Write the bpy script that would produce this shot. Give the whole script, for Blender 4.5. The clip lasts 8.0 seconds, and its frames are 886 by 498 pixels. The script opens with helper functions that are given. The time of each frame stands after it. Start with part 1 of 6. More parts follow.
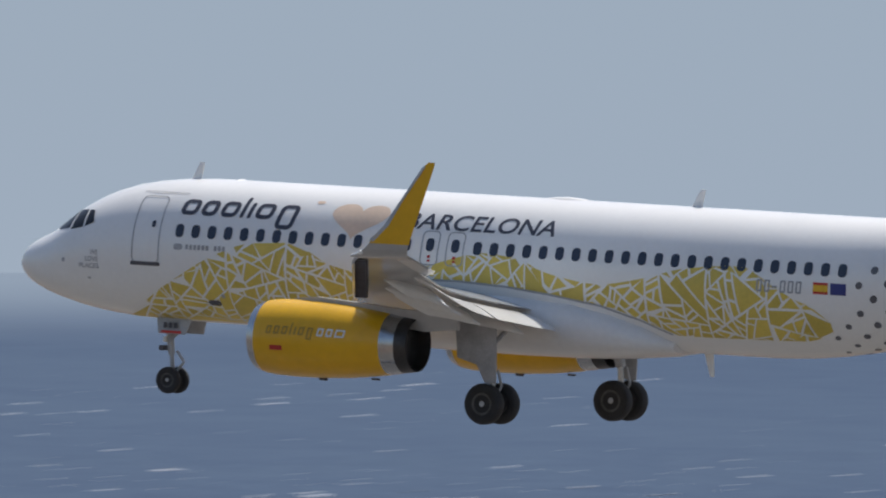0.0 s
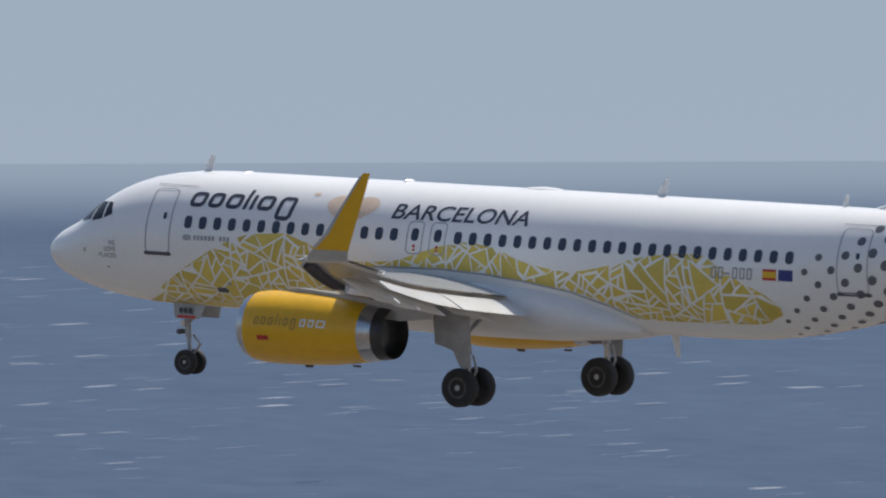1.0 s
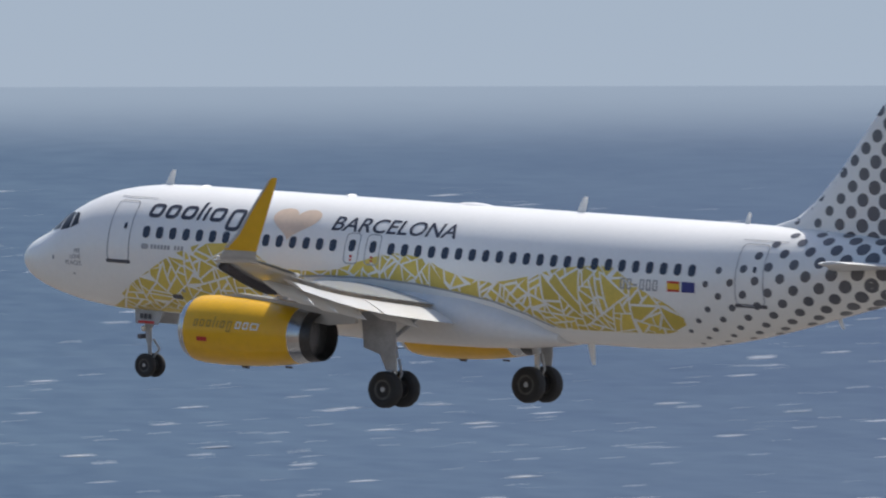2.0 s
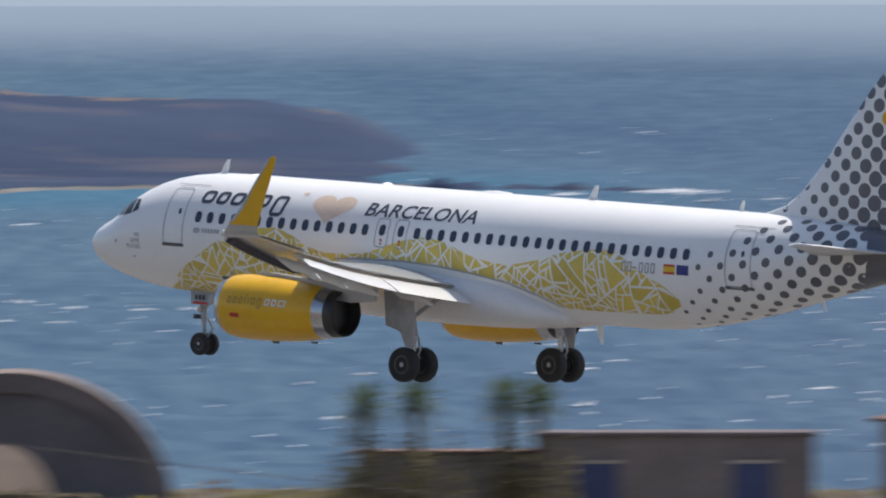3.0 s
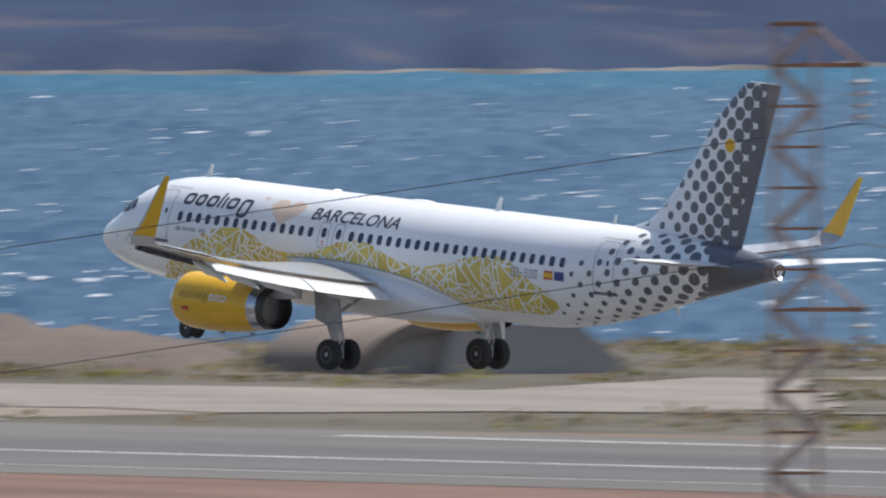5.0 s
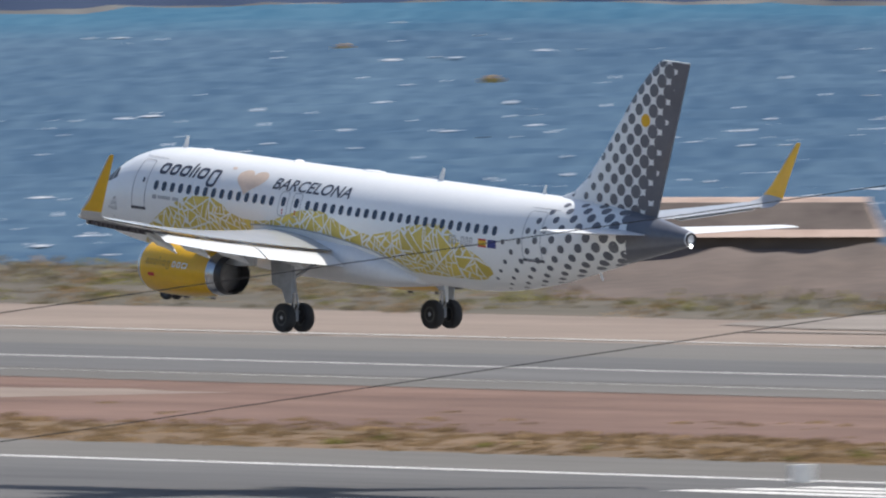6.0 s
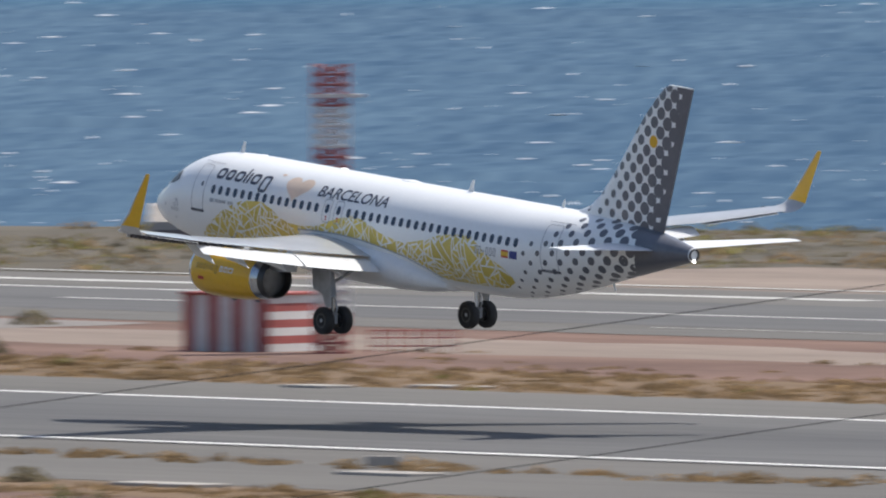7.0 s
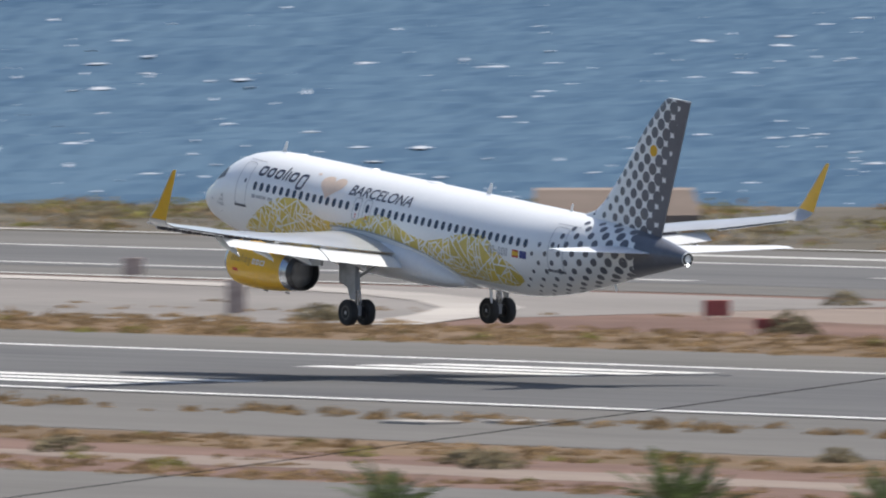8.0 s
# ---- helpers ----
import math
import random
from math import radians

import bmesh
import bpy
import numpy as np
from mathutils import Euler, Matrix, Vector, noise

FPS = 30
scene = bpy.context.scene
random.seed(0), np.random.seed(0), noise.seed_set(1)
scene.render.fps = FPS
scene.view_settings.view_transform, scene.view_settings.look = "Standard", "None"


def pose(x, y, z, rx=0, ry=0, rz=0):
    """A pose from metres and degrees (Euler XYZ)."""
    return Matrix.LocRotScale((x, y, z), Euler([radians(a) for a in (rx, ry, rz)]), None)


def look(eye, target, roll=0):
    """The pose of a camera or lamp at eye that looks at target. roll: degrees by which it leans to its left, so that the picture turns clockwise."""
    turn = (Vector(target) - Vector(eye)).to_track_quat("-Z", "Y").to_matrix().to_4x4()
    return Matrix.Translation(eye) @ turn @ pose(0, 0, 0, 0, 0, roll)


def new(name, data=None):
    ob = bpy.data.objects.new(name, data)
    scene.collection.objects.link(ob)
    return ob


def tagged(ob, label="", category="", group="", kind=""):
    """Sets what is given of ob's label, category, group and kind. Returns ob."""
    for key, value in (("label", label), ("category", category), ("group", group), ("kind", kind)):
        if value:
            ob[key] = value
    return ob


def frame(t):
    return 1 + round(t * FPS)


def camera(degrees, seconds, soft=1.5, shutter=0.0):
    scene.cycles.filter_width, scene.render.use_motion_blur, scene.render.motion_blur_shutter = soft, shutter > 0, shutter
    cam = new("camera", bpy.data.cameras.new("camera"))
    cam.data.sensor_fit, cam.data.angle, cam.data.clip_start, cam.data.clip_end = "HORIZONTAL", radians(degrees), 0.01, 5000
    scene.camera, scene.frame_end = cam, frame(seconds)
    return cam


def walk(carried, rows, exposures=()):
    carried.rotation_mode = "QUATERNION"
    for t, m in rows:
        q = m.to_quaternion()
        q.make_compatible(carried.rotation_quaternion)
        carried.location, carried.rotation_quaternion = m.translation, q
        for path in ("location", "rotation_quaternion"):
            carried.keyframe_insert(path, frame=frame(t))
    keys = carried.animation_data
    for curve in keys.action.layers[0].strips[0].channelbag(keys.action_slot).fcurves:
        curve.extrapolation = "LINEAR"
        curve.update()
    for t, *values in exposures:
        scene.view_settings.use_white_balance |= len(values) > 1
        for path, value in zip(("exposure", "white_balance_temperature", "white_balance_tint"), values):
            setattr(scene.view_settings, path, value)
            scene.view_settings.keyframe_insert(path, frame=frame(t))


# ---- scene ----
SKY_STRENGTH, SKY_AIR, SKY_DUST, SKY_OZONE = 0.132, 1.0, 2.0, 1.5
SUN_ENERGY = 5.0
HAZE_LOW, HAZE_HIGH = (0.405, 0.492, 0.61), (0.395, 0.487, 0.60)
SEA_DEEP, SEA_LIGHT, SEA_SHALLOW, SEA_OPEN = (0.047, 0.086, 0.141), (0.089, 0.141, 0.199), (0.036, 0.145, 0.225), (0.082, 0.105, 0.164)
SEA_ROUGH, SEA_SPEC = 0.9, 0.0
EXPOSURES = [(0.0, -0.25, 6550, 10), (1.0, -0.22, 6550, 10), (1.6, -0.14, 6550, 10), (3.0, -0.02, 6550, 11), (4.0, 0.04, 6300, 10), (5.5, 0.06, 6350, 10), (8.0, 0.06, 6400, 10)]
WING_X, WING_SWEEP = 12.3, 0.555

# ---------------------------------------------------------------- camera on its tripod, panning after the airliner
H_EYE = 23.597
cam = camera(2.4130, 8.0, soft=2.0, shutter=0.5)


def aim(turn, tilt, lean):
    return Matrix.Translation((0, 0, H_EYE)) @ Matrix.Rotation(radians(turn), 4, "Z") @ Matrix.Rotation(radians(tilt), 4, "X") @ Matrix.Rotation(radians(lean), 4, "Y") @ Matrix.Rotation(radians(90), 4, "X")


def flight(x, y, z, yaw, pitch, roll):
    return Matrix.Translation((x, y, z)) @ Matrix.Rotation(radians(yaw), 4, "Z") @ Matrix.Rotation(radians(pitch), 4, "Y") @ Matrix.Rotation(radians(roll), 4, "X")


# seconds, turn to the left, tilt, lean
VIEW = [
    (0.0, 29.6290, 0.3403, 0.0381),
    (0.5, 32.0929, 0.1748, 0.2268),
    (1.0, 34.3088, 0.0402, 0.2042),
    (1.5, 36.4594, -0.0538, 0.1479),
    (1.7, 37.2318, -0.0987, 0.1297),
    (2.8, 41.4818, -0.3429, 0.0958),
    (3.0, 42.2477, -0.3876, 0.1186),
    (3.5, 43.9106, -0.5135, 0.2201),
    (4.0, 45.6635, -0.5856, 0.2206),
    (4.5, 47.0585, -0.6502, 0.0618),
    (4.7, 47.6214, -0.6969, 0.0302),
    (5.8, 50.5529, -0.9155, 0.1078),
    (6.0, 51.0305, -0.9540, 0.1126),
    (6.5, 52.3343, -1.0104, 0.0941),
    (7.0, 53.5348, -1.0413, 0.0232),
    (7.5, 54.7031, -1.0605, -0.0483),
    (8.0, 55.7473, -1.0917, 0.0713),
]
walk(cam, [(t, aim(a, b, c)) for t, a, b, c in VIEW], exposures=EXPOSURES)
# the airliner's flight: seconds, place, yaw, pitch, roll
FLIGHT = [
    (0.0, -292.747, 521.586, 26.500, 0.540, 3.239, 0.586),
    (0.5, -322.639, 521.710, 25.155, 0.533, 3.025, 1.876),
    (1.0, -352.562, 521.863, 23.762, 0.865, 3.068, 2.078),
    (1.5, -382.517, 522.044, 22.246, 1.437, 3.228, 1.510),
    (2.0, -412.502, 522.254, 21.001, 1.723, 3.259, 0.643),
    (2.5, -442.519, 522.492, 19.914, 1.754, 3.208, -0.311),
    (3.0, -472.567, 522.759, 18.651, 1.618, 3.220, -0.716),
    (3.5, -502.646, 523.054, 17.103, 1.348, 3.345, -0.359),
    (4.0, -532.756, 523.377, 15.648, 1.108, 3.667, -0.067),
    (4.5, -562.897, 523.729, 14.057, 0.857, 4.009, -0.383),
    (5.0, -593.070, 524.110, 12.795, 0.597, 4.127, -0.503),
    (5.5, -623.273, 524.519, 11.766, 0.348, 4.119, -0.358),
    (6.0, -653.508, 524.956, 10.681, 0.170, 4.287, 0.260),
    (6.5, -683.774, 525.422, 9.443, 0.084, 4.731, 1.420),
    (7.0, -714.070, 525.917, 8.287, 0.159, 5.286, 1.080),
    (7.5, -744.399, 526.440, 7.299, 0.183, 5.925, 0.238),
    (8.0, -774.758, 526.991, 6.649, 0.046, 6.072, -0.088),
]

# ---------------------------------------------------------------- world, sun
SUN_TO = Vector((0.04, 0.57, 1.0)).normalized()
world = bpy.data.worlds.new("sky")
scene.world = world
world.use_nodes = True
wn = world.node_tree
sky = wn.nodes.new("ShaderNodeTexSky")
sky.sky_type = "NISHITA"
sky.sun_disc = False
sky.sun_elevation = math.asin(SUN_TO.z)
sky.sun_rotation = math.atan2(SUN_TO.x, SUN_TO.y)
sky.air_density, sky.dust_density, sky.ozone_density = SKY_AIR, SKY_DUST, SKY_OZONE
wn.nodes["Background"].inputs[1].default_value = SKY_STRENGTH
wn.links.new(sky.outputs[0], wn.nodes["Background"].inputs[0])
sun = new("sun", bpy.data.lights.new("sun", "SUN"))
sun.data.energy, sun.data.angle, sun.data.color = SUN_ENERGY, radians(0.53), (1.0, 0.95, 0.87)
sun.matrix_world = look(SUN_TO * 100, (0, 0, 0))


# ---------------------------------------------------------------- materials
def mat(name, color, rough=0.6, metal=0.0, var=0.12, size=1.0, bump=0.0, spec=0.5, island=0.0, other=None, stretch=(1, 1, 1), fine=8.0, coat=0.0, leaf=0.0):
    """A surface with grain and stains at two scales; size is that of the stains in metres."""
    m = bpy.data.materials.new(name)
    m.use_nodes = True
    t = m.node_tree
    n, l = t.nodes, t.links
    b = n["Principled BSDF"]
    b.inputs["Roughness"].default_value, b.inputs["Metallic"].default_value = rough, metal
    b.inputs["Specular IOR Level"].default_value = spec
    b.inputs["Coat Weight"].default_value = coat
    b.inputs["Coat Roughness"].default_value = 0.08
    co = n.new("ShaderNodeTexCoord")
    mp = n.new("ShaderNodeMapping")
    mp.inputs["Scale"].default_value = [s / size for s in stretch]
    l.new(co.outputs["Object"], mp.inputs[0])
    big = n.new("ShaderNodeTexNoise")
    big.inputs["Scale"].default_value, big.inputs["Detail"].default_value = 1.0, 6
    l.new(mp.outputs[0], big.inputs["Vector"])
    small = n.new("ShaderNodeTexNoise")
    small.inputs["Scale"].default_value, small.inputs["Detail"].default_value = fine, 4
    l.new(mp.outputs[0], small.inputs["Vector"])
    add = n.new("ShaderNodeMath")
    add.operation = "MULTIPLY_ADD"
    add.inputs[1].default_value = 0.5
    l.new(small.outputs[0], add.inputs[0])
    l.new(big.outputs[0], add.inputs[2])
    ramp = n.new("ShaderNodeValToRGB")
    c2 = other or [c * (1 - 2 * var) for c in color]
    c1 = color if other else [min(1, c * (1 + var)) for c in color]
    ramp.color_ramp.elements[0].position, ramp.color_ramp.elements[1].position = 0.52, 0.98
    ramp.color_ramp.elements[0].color, ramp.color_ramp.elements[1].color = (*c2, 1), (*c1, 1)
    l.new(add.outputs[0], ramp.inputs[0])
    out = ramp.outputs[0]
    if island:
        geo = n.new("ShaderNodeNewGeometry")
        mr = n.new("ShaderNodeMapRange")
        mr.inputs[3].default_value, mr.inputs[4].default_value = 1 - island, 1 + island
        l.new(geo.outputs["Random Per Island"], mr.inputs[0])
        mix = n.new("ShaderNodeVectorMath")
        mix.operation = "SCALE"
        l.new(out, mix.inputs[0])
        l.new(mr.outputs[0], mix.inputs["Scale"])
        out = mix.outputs[0]
    l.new(out, b.inputs["Base Color"])
    if leaf:
        tr = n.new("ShaderNodeBsdfTranslucent")
        l.new(out, tr.inputs[0])
        ms = n.new("ShaderNodeMixShader")
        ms.inputs[0].default_value = leaf
        l.new(b.outputs[0], ms.inputs[1])
        l.new(tr.outputs[0], ms.inputs[2])
        l.new(ms.outputs[0], n["Material Output"].inputs[0])
    if bump:
        bp = n.new("ShaderNodeBump")
        bp.inputs["Strength"].default_value, bp.inputs["Distance"].default_value = 0.6, bump
        l.new(add.outputs[0], bp.inputs["Height"])
        l.new(bp.outputs[0], b.inputs["Normal"])
    return m


WHITE = mat("white_paint", (0.86, 0.86, 0.85), 0.30, var=0.025, size=3, fine=20, coat=0.4)
GREYWING = mat("wing_grey_paint", (0.40, 0.41, 0.42), 0.34, var=0.06, size=2, fine=12, coat=0.6, spec=0.7)
FAIRING = mat("fairing_grey_paint", (0.80, 0.80, 0.80), 0.36, var=0.04, size=2, fine=12, coat=0.2)
YELLOW = mat("yellow_paint", (0.78, 0.43, 0.005), 0.32, var=0.05, size=2, coat=0.2)
TAILWHITE = mat("tailplane_paint", (0.66, 0.67, 0.68), 0.4, var=0.05, size=2)
FLAPWHITE = mat("flap_paint", (0.70, 0.70, 0.69), 0.34, var=0.04, size=2, coat=0.5, spec=0.6)
LAMPGLASS = mat("lamp_glass", (0.85, 0.85, 0.82), 0.08, var=0.03)
OLIVE = mat("yellow_livery", (0.68, 0.53, 0.11), 0.42, var=0.06, size=0.8, island=0.12)
CHARCOAL = mat("charcoal_paint", (0.125, 0.13, 0.152), 0.36, var=0.08, size=1.5, coat=0.3)
LETTER = mat("dark_letter_paint", (0.055, 0.06, 0.085), 0.4, var=0.05)
LETTER_WHITE = mat("white_letter_paint", (0.8, 0.8, 0.8), 0.4, var=0.04)
LETTER_OCHRE = mat("ochre_letter_paint", (0.45, 0.27, 0.03), 0.4, var=0.05)
HEART = mat("pale_beige_paint", (0.80, 0.62, 0.48), 0.4, var=0.05, size=1.0)
SEAM = mat("grey_seam_line", (0.40, 0.41, 0.44), 0.5, var=0.1)
SILL = mat("dark_sill", (0.10, 0.10, 0.12), 0.5, var=0.1)
GLASSDARK = mat("dark_window_glass", (0.04, 0.05, 0.08), 0.12, var=0.1, spec=0.6)
COCKPIT = mat("dark_cockpit_glass", (0.02, 0.022, 0.03), 0.3, var=0.1, spec=0.25)
STEEL = mat("brushed_steel", (0.55, 0.56, 0.58), 0.26, 0.95, var=0.1, size=0.5)
NOZZLE = mat("burnt_titanium", (0.07, 0.068, 0.07), 0.42, 0.6, var=0.15, size=0.4)
BLACK = mat("sooty_black", (0.012, 0.012, 0.014), 0.7, var=0.2)
RUBBER = mat("tyre_rubber", (0.026, 0.026, 0.028), 0.75, var=0.15, size=0.3, bump=0.003)
HUB = mat("wheel_hub_metal", (0.085, 0.082, 0.08), 0.6, 0.0, var=0.25, size=0.2)
GEAR = mat("gear_grey_paint", (0.42, 0.43, 0.45), 0.45, 0.1, var=0.12, size=0.4)
RED = mat("red_paint", (0.55, 0.035, 0.03), 0.5, var=0.1)
REDFADE = mat("faded_red_paint", (0.37, 0.095, 0.085), 0.7, var=0.15, size=2, bump=0.01)
WHITEFADE = mat("faded_white_paint", (0.66, 0.65, 0.63), 0.7, var=0.1, size=2, bump=0.01)
BLUE = mat("flag_blue", (0.03, 0.045, 0.22), 0.45, var=0.05)
FLAGYEL = mat("flag_yellow", (0.78, 0.48, 0.03), 0.45, var=0.05)
ASPHALT = mat("runway_asphalt", (0.085, 0.084, 0.086), 0.9, size=26, bump=0.01, other=(0.142, 0.138, 0.135), stretch=(0.12, 1, 1), fine=14, spec=0.1)
SHOULDER = mat("old_asphalt", (0.112, 0.106, 0.098), 0.9, size=20, bump=0.01, other=(0.158, 0.149, 0.138), stretch=(0.15, 1, 1), fine=12, spec=0.1)
CONCRETE = mat("pale_concrete", (0.42, 0.385, 0.35), 0.9, size=18, bump=0.01, other=(0.30, 0.275, 0.25), stretch=(0.3, 1, 1), spec=0.1)
MARK = mat("worn_white_marking", (0.74, 0.73, 0.7), 0.8, size=2.0, other=(0.55, 0.54, 0.515), fine=6, spec=0.1)
EARTH = mat("dry_earth", (0.215, 0.165, 0.126), 0.95, size=22, bump=0.05, other=(0.135, 0.106, 0.082), stretch=(0.35, 1, 1), fine=9, spec=0.1)
REDEARTH = mat("red_earth", (0.200, 0.130, 0.105), 0.95, size=9, bump=0.05, other=(0.115, 0.074, 0.06), stretch=(0.3, 1, 1), fine=9, spec=0.1)
HEATH = mat("scrubby_heath", (0.135, 0.117, 0.094), 0.95, size=14, bump=0.1, other=(0.08, 0.072, 0.058), stretch=(0.4, 1, 1), fine=9, spec=0.1)
MARKWORN = mat("faded_white_marking", (0.56, 0.55, 0.52), 0.8, size=3.0, other=(0.33, 0.32, 0.30), fine=6, spec=0.1)
SAND = mat("pale_sand", (0.265, 0.215, 0.18), 0.95, size=12, bump=0.03, other=(0.19, 0.15, 0.126), stretch=(0.3, 1, 1), spec=0.1)
DRYGRASS = mat("dry_grass", (0.31, 0.215, 0.12), 0.9, var=0.25, size=5, island=0.3, leaf=0.5, spec=0.1)
SCRUB = mat("olive_scrub", (0.24, 0.205, 0.135), 0.9, var=0.3, size=6, island=0.3, leaf=0.6, spec=0.1)
GARDEN = mat("garden_leaf", (0.19, 0.17, 0.10), 0.8, var=0.3, size=2, island=0.4, leaf=0.5, spec=0.1)
SCRUBGREEN = mat("green_scrub", (0.235, 0.215, 0.07), 0.9, var=0.3, size=6, island=0.35, leaf=0.5, spec=0.1)
# volcanic rock, the blue of distance haze mixed into its base colour
HAZEROCK = mat("haze_blued_hillside", (0.054, 0.074, 0.122), 0.95, size=150, bump=3.0, other=(0.036, 0.050, 0.087), fine=6, spec=0.0)
ROCKPALE = mat("pale_rock", (0.19, 0.155, 0.14), 0.95, size=60, bump=1.0, other=(0.11, 0.095, 0.095), fine=6, spec=0.0)
BEACH = mat("pale_beach", (0.17, 0.168, 0.163), 0.95, size=40, other=(0.10, 0.10, 0.105), fine=6, spec=0.0)
SHELTER = mat("weathered_shelter_concrete", (0.225, 0.185, 0.16), 0.95, size=5, bump=0.03, other=(0.125, 0.102, 0.092), fine=7, spec=0.1)
VAULTDARK = mat("dark_vault_concrete", (0.245, 0.20, 0.182), 0.95, size=5, bump=0.03, other=(0.155, 0.128, 0.12), fine=7, spec=0.1)
TAILLAMP = mat("tail_lamp_glass", (0.22, 0.22, 0.23), 0.2)
TAILLAMP.node_tree.nodes["Principled BSDF"].inputs["Emission Color"].default_value = (1, 0.98, 0.95, 1)
TAILLAMP.node_tree.nodes["Principled BSDF"].inputs["Emission Strength"].default_value = 6.0
SHELTERDARK = mat("dark_shelter_face", (0.205, 0.178, 0.178), 0.95, size=5, bump=0.03, other=(0.13, 0.112, 0.118), fine=7, spec=0.1)
STUCCO = mat("ochre_stucco", (0.25, 0.205, 0.185), 0.9, var=0.12, size=3, bump=0.01)
STUCCOPALE = mat("pale_stucco", (0.50, 0.42, 0.34), 0.9, var=0.1, size=3, bump=0.01)
ROOFTILE = mat("terracotta_tile", (0.2, 0.115, 0.095), 0.85, var=0.25, size=1.5, island=0.25)
SHUTTER = mat("blue_door_paint", (0.06, 0.075, 0.17), 0.6, var=0.1)
BARK = mat("palm_bark", (0.17, 0.12, 0.085), 0.9, var=0.3, size=0.4, bump=0.02)
PALMLEAF = mat("palm_leaf", (0.085, 0.115, 0.045), 0.6, var=0.25, size=1, island=0.35, leaf=0.45)
GALV = mat("galvanised_steel", (0.34, 0.35, 0.36), 0.5, 0.7, var=0.12, size=1.5)
RUST = mat("rusty_steel", (0.36, 0.19, 0.11), 0.8, 0.2, var=0.3, size=0.8)
RUSTPALE = mat("pale_rusty_steel", (0.46, 0.37, 0.33), 0.8, 0.1, var=0.2, size=0.8)
INSULATOR = mat("grey_insulator", (0.40, 0.40, 0.40), 0.3, var=0.1, size=0.1)
CABLE = mat("black_cable", (0.02, 0.02, 0.022), 0.6, var=0.1)
BAYGREY = mat("worn_paved_bay", (0.235, 0.215, 0.198), 0.9, size=14, bump=0.01, other=(0.175, 0.16, 0.148), stretch=(0.3, 1, 1), fine=10, spec=0.1)
ORANGE = mat("orange_hull", (0.62, 0.36, 0.09), 0.6, var=0.12, size=1.5)
TRACK = mat("dusty_grey_track", (0.262, 0.23, 0.205), 0.95, size=9, bump=0.01, other=(0.18, 0.16, 0.142), stretch=(0.4, 1, 1), fine=8, spec=0.1)
BANKEARTH = mat("brown_bank_earth", (0.155, 0.122, 0.105), 0.95, size=8, bump=0.08, other=(0.10, 0.082, 0.072), fine=8, spec=0.1)
HALLROOF = mat("tan_hall_roof", (0.47, 0.36, 0.3), 0.9, size=3, bump=0.02, other=(0.35, 0.26, 0.215), fine=6, spec=0.1)
GRASSGROUND = mat("grassy_dry_ground", (0.19, 0.13, 0.083), 0.95, size=7, bump=0.05, other=(0.125, 0.088, 0.056), stretch=(0.3, 1, 1), fine=9, spec=0.1)
FOAM = mat("sea_foam", (0.46, 0.49, 0.53), 0.85, var=0.08, size=1.0, fine=5)


